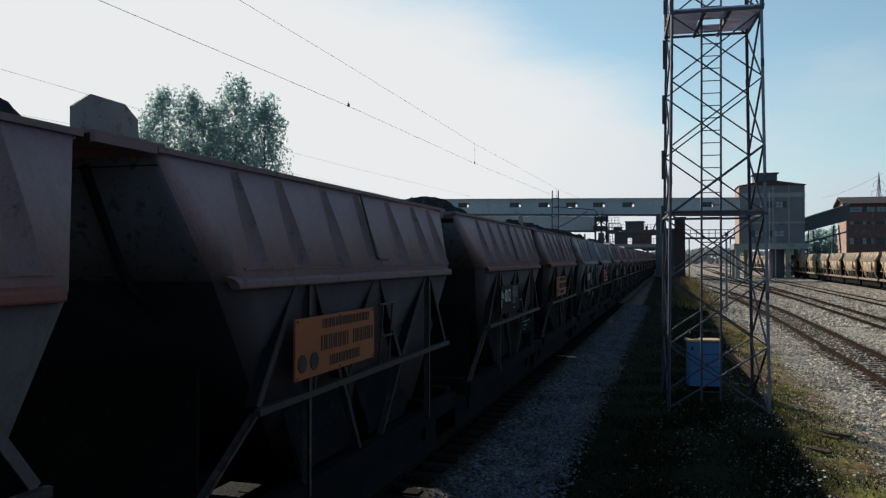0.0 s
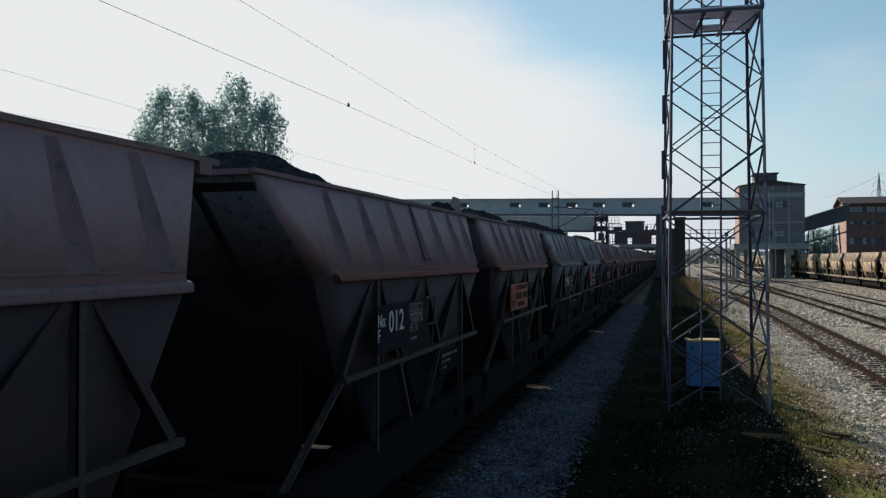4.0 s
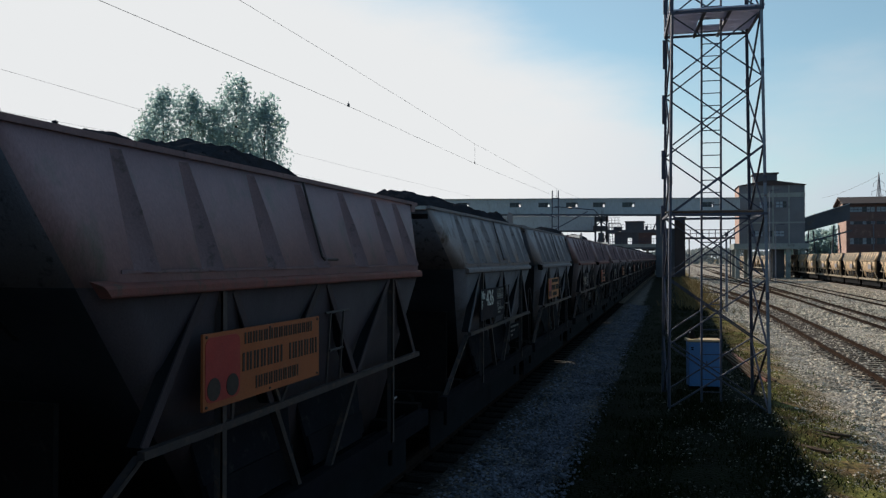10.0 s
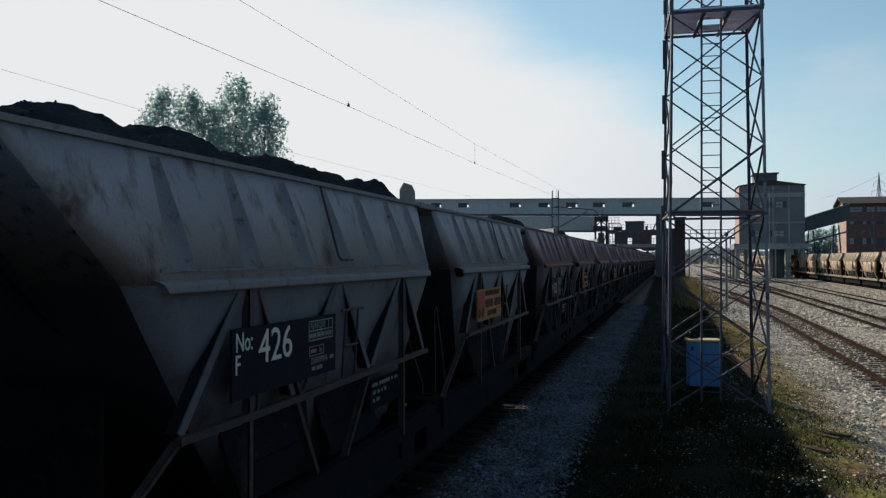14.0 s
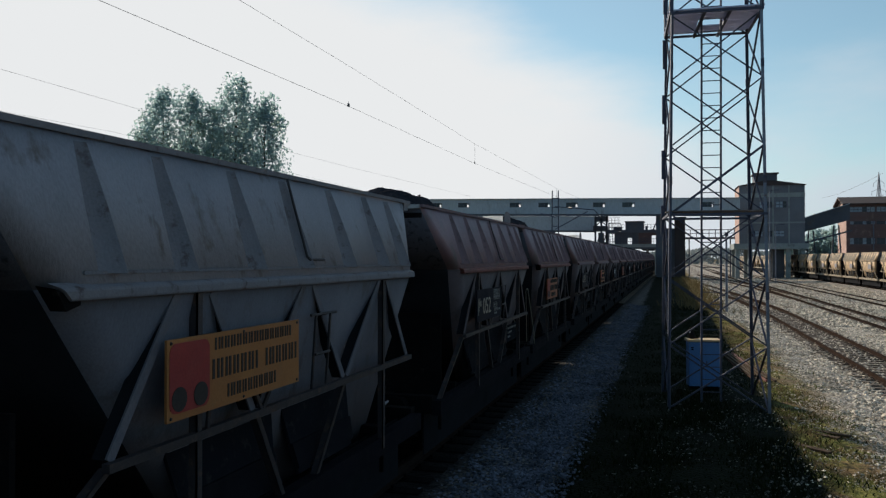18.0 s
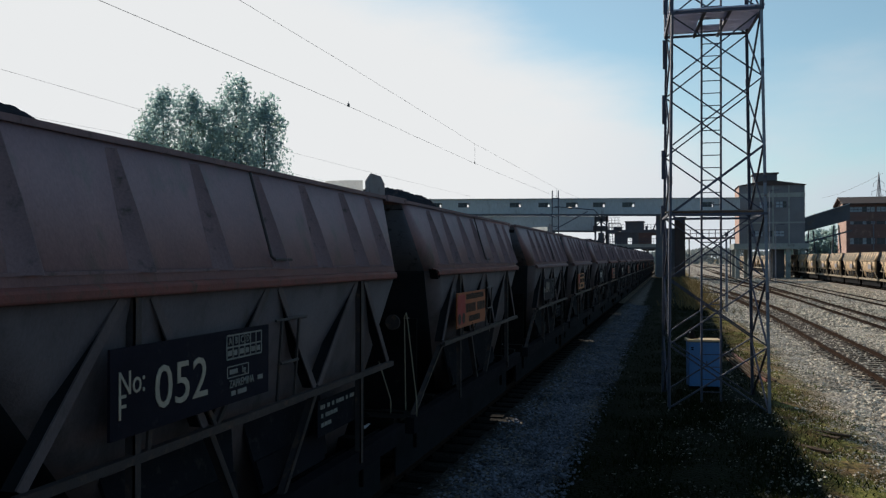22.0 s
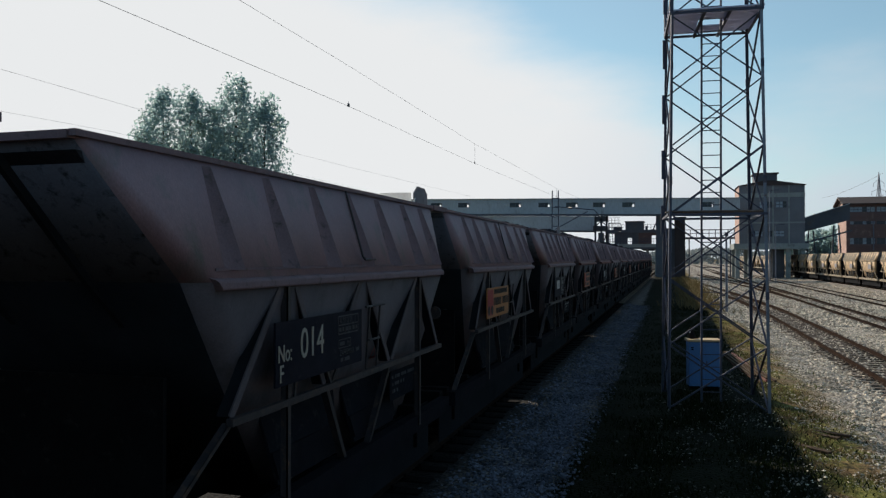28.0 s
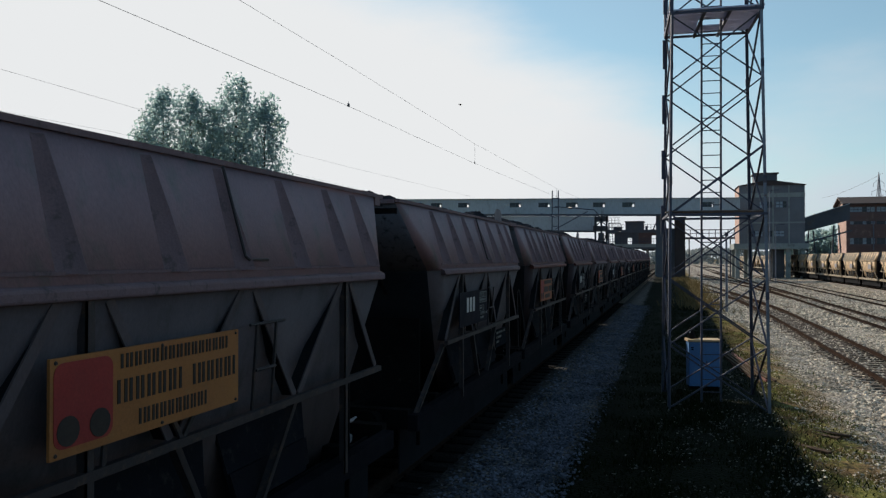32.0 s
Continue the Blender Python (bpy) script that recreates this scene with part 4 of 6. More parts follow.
    part("coupling", bm, M["under"], w)
    for y in (-2.2, 2.2):
        ws = part("wheelset", WHEELSET, None, w)
        ws.location = (0, y, 0.46)
    # brake gear at the far end, where light falls in between the wagons
    drop = 0.17 if make else 0.0
    bm = bmesh.new()
    tube(bm, [(x, y, z - drop) for x, y, z in ((1.10, 2.74, 1.255), (1.12, 2.86, 1.27), (1.13, 3.0, 1.275), (1.14, 3.10, 1.29))], [0.028, 0.022, 0.02, 0.014], 6)
    part("brake_rod", bm, M["grey"], w)
    bm = bmesh.new()
    tube(bm, [(x, y, z - drop) for x, y, z in ((1.12, 2.93, 1.13), (1.14, 2.945, 1.10), (1.14, 2.94, 1.05), (1.13, 2.925, 1.02))], [0.010, 0.018, 0.018, 0.010], 6)
    part("brake_hanger", bm, M["grey"], w)
    bm = bmesh.new()
    box(bm, 1.06, 2.84, 0.86 - drop * 0.4, 1.16, 3.0, 0.96 - drop * 0.4)
    soften_edges(bm, 0.025, 2)
    part("brake_block", bm, M["pale"], w)
    if hood:
        # a cover plate that bridges the gap to the next wagon
        bm = bmesh.new()
        box(bm, -1.2, -4.22, 4.024, 1.2, -3.50, 4.044)
        for x in (-1.18, 1.18):
            box(bm, x - 0.02, -4.22, 3.965, x + 0.02, -3.585, 4.023)
        part("gap_cover", bm, RIB_PAINT.get(upper.name, upper), w)
        # a gabled steel hood on the near end rim
        pts = [(-3.96, 4.046), (-3.96, 4.27), (-3.78, 4.39), (-3.42, 4.385), (-3.27, 4.29), (-3.25, 4.046)]
        for s in (1, -1):
            bm = bmesh.new()
            a = [bm.verts.new((s * 0.76, y, z)) for y, z in pts]
            b = [bm.verts.new((s * 0.78, y, z)) for y, z in pts]
            bm.faces.new(a)
            bm.faces.new(b[::-1])
            for k in range(6):
                bm.faces.new((a[k], a[(k + 1) % 6], b[(k + 1) % 6], b[k]))
            part("end_hood", bm, M["pale_rib"], w, "dusty six-sided steel hood plate")
            bm = bmesh.new()
            for y in (-3.85, -3.36):
                beam(bm, (s * 0.752, y, 4.05), (s * 0.752, y, 4.26), 0.014, 0.05)
            part("hood_stay", bm, M["steel"], w)
    if full and hood:
        # a thin stepped flap that overhangs the far end
        bm = bmesh.new()
        box(bm, -tw, y1 + 0.036, tz - 0.12, tw, y1 + 0.20, tz - 0.03)
        box(bm, -tw, y1 + 0.036, tz - 0.03, tw, y1 + 0.31, tz + 0.025)
        part("end_flap", bm, RIB_PAINT.get(upper.name, upper), w)
    if sheet == "low":
        for q in ([(0.62, -4.42, 4.06), (0.76, -4.42, 4.06), (0.76, -3.98, 4.09), (0.62, -3.98, 4.19)], [(0.62, -5.0, 4.06), (0.76, -5.05, 4.06), (0.76, -4.62, 4.08), (0.64, -4.55, 4.13)]):
            bm = bmesh.new()
            slab(bm, q, 0.012)
            part("torn_sheet", bm, M["sheet"], w, "torn piece of thin bright sheet")
    elif sheet:
        bm = bmesh.new()
        v = [bm.verts.new(c) for c in ((0.26, -4.20, 4.05), (0.74, -3.98, 4.05), (0.73, -3.975, 4.275), (0.50, -4.08, 4.272), (0.27, -4.19, 4.258))]
        bm.faces.new(v)
        bmesh.ops.solidify(bm, geom=bm.faces[:], thickness=0.012)
        part("cover_sheet", bm, M["sheet"], w, "thin bright cover sheet")
        if sheet == "long":
            # a second, crumpled piece against the hood
            bm = bmesh.new()
            rng = random.Random(8)
            grid = [[bm.verts.new((0.80 + rng.uniform(-0.02, 0.02), -4.11 + 0.036 * i, 4.08 + 0.036 * j * (0.3 + 0.18 * i))) for j in range(4)] for i in range(5)]
            for p, q in zip(grid, grid[1:]):
                for j in range(3):
                    bm.faces.new((p[j], p[j + 1], q[j + 1], q[j]))
            bmesh.ops.solidify(bm, geom=bm.faces[:], thickness=0.008)
            part("torn_sheet", bm, M["sheet"], w, "crumpled piece of thin bright sheet")
    if rails:
        for x, lean in ((1.36, 0.17), (0.74, 0.42)):
            bm = bmesh.new()
            tube(bm, [(x - 0.05, -3.84, 1.12), (x - 0.07, -3.84, 2.40), (x - 0.03, -3.88, 2.46), (x, -3.94, 2.43), (x + lean, -4.02, 1.30), (x + lean, -4.02, 1.10)], 0.008, 8)
            part("handrail", bm, M["handrail"] if brake else M["steel"], w, "bent handrail rod")
        bm = bmesh.new()
        box(bm, -1.3, -4.3, 1.08, 1.4, -3.9, 1.12)
        part("end_platform", bm, M["under"], w)
    if brake:
        bm = bmesh.new()
        lathe(bm, [(-0.02, 0.07), (-0.02, 0.11), (0.02, 0.11), (0.02, 0.07)], (0.92, -3.3, 2.28), "y", 18)
        tube(bm, [(0.92, -3.3, 2.28), (0.92, -2.6, 2.28)], 0.02, 8)
        part("brake_wheel", bm, M["steel"], w)
    return w


# per running number: shift of the plate; digits' place, height and width; the places of the two prefixes
NUMBERS = {"012": (0.21, -1.245, 2.43, 0.37, 0.98, -1.74, 2.465, -1.83, 2.295), "426": (0.0, -1.41, 2.46, 0.40, 0.98, -1.92, 2.535, -2.015, 2.36),
           "052": (0.05, -1.33, 2.335, 0.41, 1.0, -1.85, 2.42, -1.94, 2.275), "014": (0.03, -1.365, 2.41, 0.40, 0.84, -1.90, 2.365, -1.96, 2.19)}


def running_plate(w, number):
    """The dark plate on a wagon's side with its running number and small unreadable lines."""
    x = HALF + 0.012
    shift, dy, dz, size, wide, ny, nz, fy, fz = NUMBERS.get(number, NUMBERS["426"])
    bm = bmesh.new()
    box(bm, x - 0.02, -2.09 + shift, 2.09, x, -0.20 + shift, 2.65)
    soften_edges(bm, 0.006, 1)
    plate = part("plate", bm, M["night"], w, "blue-black plate with white running number")
    turn = Matrix(((0, 0, 1), (1, 0, 0), (0, 1, 0))).to_4x4()
    if not number:
        bm = bmesh.new()
        for y in (-1.6, -1.4, -1.2):
            box(bm, x, y - 0.06, 2.31, x + 0.004, y + 0.06, 2.55)
        part("lettering", bm, M["white"], plate)
    else:
        for text, y, z, high, broad in ((number, dy, dz, size, wide), ("No:", ny, nz, 0.215, 0.78), ("F", fy, fz, 0.22, 0.8)):
            t = part("lettering", lettering(text, high, 0.003), M["faded_white"] if number in ("052", "014") else M["white"], plate)
            t.matrix_basis = Matrix.Translation((x + 0.004, y, z)) @ turn @ Matrix.Diagonal((broad, 1, 1, 1))
    print_mat = M["faint_print"] if number == "014" else M["dim_white"]
    # the ruled table, then a boxed line and a written line whose order differs from wagon to wagon
    a, b = -0.79 + shift * 0.2, -0.28 + shift * 0.2
    bm = bmesh.new()
    for z in (2.61, 2.52, 2.43):
        box(bm, x, a, z - 0.006, x + 0.004, b, z + 0.006)
    for k in range(7):
        y = a + k * (b - a) / 6
        box(bm, x, y - 0.005, 2.435, x + 0.0035, y + 0.005, 2.605)
    for k in range(6):
        y = a + (k + 0.5) * (b - a) / 6
        box(bm, x, y - 0.028, 2.455, x + 0.004, y + 0.028 - 0.012 * (k % 2), 2.495)
    box_z, line_z = (2.30, 2.385) if number == "012" else (2.33, 2.235)
    for z in (box_z - 0.042, box_z + 0.042):
        box(bm, x, a + 0.01, z - 0.004, x + 0.0045, a + 0.31, z + 0.004)
    for y in (a + 0.01, a + 0.31):
        box(bm, x, y - 0.005, box_z - 0.042, x + 0.0035, y + 0.005, box_z + 0.042)
    for y0, y1, z in ((a + 0.04, a + 0.15, box_z), (a + 0.06, a + 0.12, 2.165), (a + 0.15, a + 0.28, 2.165), (b - 0.06, b + 0.02, line_z)):
        box(bm, x, y0, z - 0.018, x + 0.004, y1, z + 0.018)
    part("small_print", bm, print_mat, plate)["kind"] = "stuff"
    words = [(c, a + (k + 0.5) * (b - a) / 6, 2.565, 0.08) for k, c in enumerate("ABCD")] + [("ZAPREMINA", a + 0.21, line_z, 0.085), ("kg", a + 0.24, box_z, 0.075)]
    for text, y, z, high in words:
        t = part("small_lettering", lettering(text, high, 0.003), print_mat, plate)
        t.matrix_basis = Matrix.Translation((x + 0.004, y, z)) @ turn @ Matrix.Diagonal((0.78 if len(text) > 2 else 0.8, 1, 1, 1))
    bm = bmesh.new()
    slab(bm, [(HALF - 0.12, 1.05, 1.42), (HALF - 0.12, 2.0, 1.42), (HALF - 0.12, 2.0, 1.78), (HALF - 0.12, 1.05, 1.78)], 0.012)
    panel = part("data_panel", bm, M["chute"], w)
    rng = random.Random(sum(map(ord, number)) + 2)
    bm = bmesh.new()
    for z, y0, y1 in ((1.71, 1.10, 1.95), (1.62, 1.12, 1.55), (1.53, 1.12, 1.35)):
        y = y0
        while y < y1:
            step = rng.uniform(0.025, 0.06)
            box(bm, HALF - 0.114, y, z - 0.02, HALF - 0.109, min(y + step, y1), z + 0.02)
            y += step + rng.choice((0.014, 0.014, 0.06))
    part("small_print", bm, print_mat, panel)["kind"] = "stuff"
    return plate


def warning_triangle(w):
    """A small faded red warning triangle on the lower side sheet."""
    bm = bmesh.new()
    z0, z1 = 1.99, 2.15
    outer = [(0.67, z0), (0.88, z0), (0.775, z1)]
    inner = [(0.715, z0 + 0.025), (0.835, z0 + 0.025), (0.775, z1 - 0.05)]
    at = lambda y, z, lift: (side_x(z) + lift, y, z)
    a = [bm.verts.new(at(y, z, 0.028)) for y, z in outer]
    b = [bm.verts.new(at(y, z, 0.028)) for y, z in inner]
    for k in range(3):
        bm.faces.new((a[k], a[(k + 1) % 3], b[(k + 1) % 3], b[k]))
    bmesh.ops.solidify(bm, geom=bm.faces[:], thickness=0.004)
    part("warning_triangle", bm, M["warning"], w, "faded red warning triangle")


def company_plate(w, ground, badge, shift=-0.08, near=True):
    """The bright plate with a badge and three lines of lettering shown as bars."""
    x = HALF + 0.012
    bm = bmesh.new()
    box(bm, x - 0.02, -2.02 + shift, 2.09, x, -0.13 + shift, 2.65)
    soften_edges(bm, 0.006, 1)
    plate = part("plate", bm, ground, w, "bright company plate with badge and dark lettering bars")
    if near:
        bm = bmesh.new()
        for y in (-1.98, -1.06, -0.17):
            for z in (2.115, 2.625):
                lathe(bm, [(0, 0.013), (0.008, 0.009)], (x, y + shift, z), "x", 8)
        part("rivets", bm, M["steel"], plate)["kind"] = "stuff"
    if badge is not ground:
        bm = bmesh.new()
        y0, y1, z0, z1, r = -1.995 + shift, -1.53 + shift, 2.14, 2.62, 0.07
        rim = []
        for cy, cz, a0 in ((y1 - r, z1 - r, 0), (y0 + r, z1 - r, 90), (y0 + r, z0 + r, 180), (y1 - r, z0 + r, 270)):
            rim += [(cy + r * math.cos(radians(a0 + k * 18)), cz + r * math.sin(radians(a0 + k * 18))) for k in range(6)]
        low, high = [bm.verts.new((x - 0.002, y, z)) for y, z in rim], [bm.verts.new((x + 0.004, y, z)) for y, z in rim]
        bm.faces.new(high)
        bm.faces.new(low[::-1])
        for k in range(len(rim)):
            bm.faces.new((low[k], low[(k + 1) % len(rim)], high[(k + 1) % len(rim)], high[k]))
        part("badge", bm, badge, plate, "red badge with rounded corners")
    for y in (-1.89, -1.64):
        bm = bmesh.new()
        lathe(bm, [(0, 0.085), (0.008, 0.085)], (x, y + shift, 2.235), "x", 18)
        part("badge_dot", bm, M["ink"], plate)
    for z, h, y0, y1, n in ((2.57, 0.09, -1.46, -0.27, 14), (2.385, 0.145, -1.49, -0.83, 6), (2.385, 0.145, -0.72, -0.16, 5), (2.20, 0.10, -1.29, -0.54, 9)):
        step = (y1 - y0) / n
        for k in range(n if near else 1):
            a, b = y0 + shift + k * step, y0 + shift + (k + (0.8 if near else n)) * step
            bm = bmesh.new()
            if near:
                # two thin strokes stand for each letter
                thick = (b - a) * 0.30
                for c in (a, b - thick):
                    box(bm, x, c, z - h / 2, x + 0.005, c + thick, z + h / 2)
            else:
                box(bm, x, a, z - h / 2, x + 0.005, b, z + h / 2)
            part("lettering_bar", bm, M["ink"], plate)
    return plate


def coal_heap(seed, mounds, make):
    """A heaped load of lump coal, its feet below the rim; same origin as its wagon."""
    rng = random.Random(seed)
    nx, ny = (56, 170) if 39 <= seed < 50 else (20, 60)
    y0, y1, tw, tz = TOPS[make]
    peaks = [(0.62 if py > 2.4 else rng.uniform(0.05, 0.3), py, p) for py, p in mounds]
    verts = []
    for j in range(ny + 1):
        for i in range(nx + 1):
            u, v = i / nx * 2 - 1, j / ny
            x, y = u * (tw - 0.04), y0 + 0.04 + v * (y1 - y0 - 0.08)
            edge = min(1.0, (1 - abs(u)) * 2.6) * min(1.0, min(v * 24, (1 - v) * 60))
            lump = max([0.0] + [(p + 0.10) * math.exp(-((x - px) ** 2) / 0.9 - ((y - py) ** 2) / (0.16 if py > 3.4 else 0.75)) for px, py, p in peaks])
            rough = 0.06 * noise.noise((x * 3 + seed, y * 3, 1.0)) + 0.035 * noise.noise((x * 8, y * 8 + seed, 2.0)) + 0.022 * noise.noise((x * 21, y * 21 + seed, 4.0))
            verts.append((x, y, tz - 0.10 + edge * (lump + rough + 0.03)))
    faces = [(j * (nx + 1) + i, j * (nx + 1) + i + 1, (j + 1) * (nx + 1) + i + 1, (j + 1) * (nx + 1) + i) for j in range(ny) for i in range(nx)]
    n = len(verts)
    # closed underside
    ring = [i for i in range(nx + 1)] + [j * (nx + 1) + nx for j in range(1, ny + 1)] + [ny * (nx + 1) + i for i in range(nx - 1, -1, -1)] + [j * (nx + 1) for j in range(ny - 1, 0, -1)]
    for k in ring:
        verts.append((verts[k][0] * 0.97, verts[k][1] * 0.96, 3.8))
    m = len(ring)
    faces += [(ring[(k + 1) % m], ring[k], n + k, n + (k + 1) % m) for k in range(m)]
    faces.append(tuple(range(n, n + m)))
    # loose lumps on top
    for _ in range(260):
        i, j = rng.randrange(1, nx), rng.randrange(1, ny)
        x, y, z = verts[j * (nx + 1) + i]
        s = rng.uniform(0.012, 0.03)
        k = len(verts)
        for dx, dy, dz in ((1, 0, 0), (-1, 0, 0), (0, 1, 0), (0, -1, 0), (0, 0, 1), (0, 0, -1)):
            verts.append((x + (dx + rng.uniform(-0.5, 0.5)) * s, y + (dy + rng.uniform(-0.5, 0.5)) * s, z + (dz * 0.6 + rng.uniform(-0.3, 0.3)) * s))
        faces += [tuple(k + q for q in f) for f in ((0, 2, 4), (2, 1, 4), (1, 3, 4), (3, 0, 4), (2, 0, 5), (1, 2, 5), (3, 1, 5), (0, 3, 5))]
    ob = new("coal_load", raw_mesh("coal_load", verts, faces, M["coal"]))
    return tagged(ob, "heaped black lump coal filling a hopper wagon", "coal", "coal loads of the train")


def coal_spill(w):
    """Coal that lies on the gap cover against the hood."""
    bm = bmesh.new()
    bmesh.ops.create_icosphere(bm, subdivisions=4, radius=1.0)
    for v in bm.verts:
        c = v.co
        r = 1.0 + 0.16 * noise.noise(c * 2.0) + 0.08 * noise.noise(c * 6.0)
        v.co = Vector((0.58 + 0.30 * c.x * r, -4.07 + 0.17 * c.y * r, max(4.0455, 4.045 + 0.22 * c.z * r)))
    part("coal_spill", bm, M["coal"], w, "spilled black coal on the cover plate")


# The train, wagon by wagon: distance of each from the first, paints, plate, load height
PAIR, HALF_PAIR = 16.24, 8.40
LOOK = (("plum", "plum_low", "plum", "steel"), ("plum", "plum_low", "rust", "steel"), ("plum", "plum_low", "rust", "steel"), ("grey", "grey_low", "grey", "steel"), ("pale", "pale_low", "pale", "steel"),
        ("plum", "brown_grey_low", "rust", "steel"), ("plum", "brown_grey_low", "rust", "steel"), ("plum", "brown_grey_low", "plum", "steel"), ("plum", "brown_grey_low", "plum", "steel"))
PLATE_SHIFT = {0: -0.10, 2: -0.06, 4: -0.15, 6: -0.09, 8: -0.07}
PLATES = (("orange", "orange"), "012", ("orange", "red"), "426", ("yellow", "red"), "052", ("orange", "red"), "014", ("yellow", "red"))
HEAPS = ((), ((-2.5, 0.36), (-1.8, 0.30), (3.55, 0.26)), ((-2.8, 0.12), (-1.9, 0.2), (-0.9, 0.24), (-0.15, 0.36), (0.35, 0.30)), ((-2.4, 0.38), (-1.3, 0.36), (-0.3, 0.3), (0.6, 0.36), (1.6, 0.35), (2.5, 0.25), (3.2, 0.30)),
         ((-3.0, 0.12),), ((-2.9, 0.33), (-2.3, 0.31), (-1.4, 0.10)), ((-2.7, 0.18), (-1.7, 0.34), (-0.9, 0.28)), (), ())
TRAIN = []


def build_train():
    for k in range(-3, 23):
        away = (k // 2) * PAIR + (k % 2) * HALF_PAIR
        kind, even = k % 9, k % 2 == 0
        # the paints along the train repeat only after the wagons that come close
        i = kind if 0 <= k < 9 else (0, 5, 7, 2, 1, 8, 5)[k % 7]
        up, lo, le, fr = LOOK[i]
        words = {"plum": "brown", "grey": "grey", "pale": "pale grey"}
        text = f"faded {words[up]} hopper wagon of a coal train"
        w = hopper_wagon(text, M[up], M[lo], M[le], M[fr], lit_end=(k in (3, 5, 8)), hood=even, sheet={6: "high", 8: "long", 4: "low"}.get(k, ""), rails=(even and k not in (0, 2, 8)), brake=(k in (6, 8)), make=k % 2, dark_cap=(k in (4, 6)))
        if even:
            p = PLATES[k] if 0 <= k < 9 else ("orange", "red")
            if k == 2:
                coal_spill(w)
            company_plate(w, M[p[0]], M[p[1]], PLATE_SHIFT.get(k, -0.08), 0 <= k < 9)
            w["label"] = text + ", bright plate"
        else:
            running_plate(w, PLATES[k] if 0 <= k < 9 else "")
            w["label"] = text + ", dark plate"
            if k == 7:
                warning_triangle(w)
        h = HEAPS[k] if 0 <= k < 9 else tuple((-2.6 + 1.3 * j, 0.06 + 0.05 * ((k * 5 + j * 3) % 6)) for j in range(5))
        if k == -1:
            h = ((1.6, 0.26), (2.45, 0.28), (3.1, 0.26), (3.55, 0.22))
        TRAIN.append((w, away, coal_heap(k + 40, h, k % 2)))


build_train()


# ---- lattice tower ----
def lattice_tower():
    t = thing("lattice_tower", pose(0.93, 20.03, -0.36, 0, 0, 4.1), "tall grey steel lattice tower with ladder and plank decks", "tower")
    half = lambda z: 1.145 - 0.0125 * z
    top = 13.2
    nodes = (0.05, 1.55, 3.12, 4.64, 6.23, 7.80, 9.35, 10.9, 12.5)
    corners = ((1, -1), (-1, -1), (-1, 1), (1, 1))
    for sx, sy in corners:
        bm = bmesh.new()
        h0, h1 = half(-0.1), half(top)
        angle_iron(bm, (sx * h0, sy * h0, -0.1), (sx * h1, sy * h1, top), 0.068, 0.012, (-sx, 0, 0), (0, -sy, 0))
        # front legs in the lighter steel, rear legs in the darker one
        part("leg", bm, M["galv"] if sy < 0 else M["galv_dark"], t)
        bm = bmesh.new()
        box(bm, sx * h0 - 0.2 - sx * 0.05, sy * h0 - 0.2 - sy * 0.05, -0.12, sx * h0 + 0.2 - sx * 0.05, sy * h0 + 0.2 - sy * 0.05, -0.01)
        soften_edges(bm, 0.02, 1)
        part("footing", bm, M["concrete"], t)
        for k in range(1, 5):
            bm = bmesh.new()
            z = k * 2.7
            h = half(z)
            box(bm, sx * h - sx * 0.036 - 0.038, sy * (h + 0.008) - 0.008, z - 0.09, sx * h - sx * 0.036 + 0.038, sy * (h + 0.008) + 0.008, z + 0.09)
            part("splice_plate", bm, M["galv_dark"], t)
    for (ax, ay), (bx, by) in zip(corners, corners[1:] + corners[:1]):
        for k, (za, zb) in enumerate(zip(nodes, nodes[1:])):
            ha, hb = half(za) - 0.02, half(zb) - 0.02
            nx, ny = (ax + bx) / 2, (ay + by) / 2
            heavy = 0.07 if (k == 3 and ny < 0) else 0.042
            for p, q, o, wide in (((ax * ha, ay * ha, za), (bx * hb, by * hb, zb), 0.0, 0.042), ((bx * ha, by * ha, za), (ax * hb, ay * hb, zb), -0.012, heavy)):
                bm = bmesh.new()
                off = Vector((nx * o, ny * o, 0))
                angle_iron(bm, Vector(p) + off, Vector(q) + off, wide, 0.008, (0, 0, -1), (-nx, -ny, 0))
                part("brace", bm, M["galv_dark"], t)
        for z in (4.60, 9.38):
            h = half(z)
            bm = bmesh.new()
            beam(bm, (ax * h, ay * h, z), (bx * h, by * h, z), 0.055, 0.05, (0, 0, 1))
            part("deck_beam", bm, M["galv_dark"], t)
    # plank decks
    for z, count, last in ((4.66, 11, 3), (9.44, 19, 19)):
        h = half(z)
        rng = random.Random(int(z))
        pitch = 2 * h / count
        for k in range(last):
            y0 = -h + k * pitch + rng.uniform(0.004, 0.012)
            y1 = -h + (k + 1) * pitch - rng.uniform(0.012, 0.030)
            # the hatch over the ladder leaves the middle planks short
            spans = ((-h, -0.30), (0.24, h)) if last == 19 and 8 <= k <= 12 else ((-h - rng.uniform(0, 0.06), h + rng.uniform(0, 0.06)),)
            for x0, x1 in spans:
                bm = bmesh.new()
                box(bm, x0, y0, z, x1, y1, z + 0.03)
                part("deck_plank", bm, M["plank"] if last == 19 else M["old_board"], t)
    # raking struts under the hatch
    for x in (-0.32, 0.26):
        bm = bmesh.new()
        beam(bm, (x + 0.10, -0.95, 9.44), (x, 0.85, 9.30), 0.06, 0.06)
        part("hatch_strut", bm, M["galv_dark"], t)
    bm = bmesh.new()
    for sx, sy in corners:
        h = half(9.3)
        tube(bm, [(sx * h, sy * h, 9.35), (sx * h, sy * h, 10.4)], 0.025, 6)
    part("rail_posts", bm, M["galv_dark"], t)
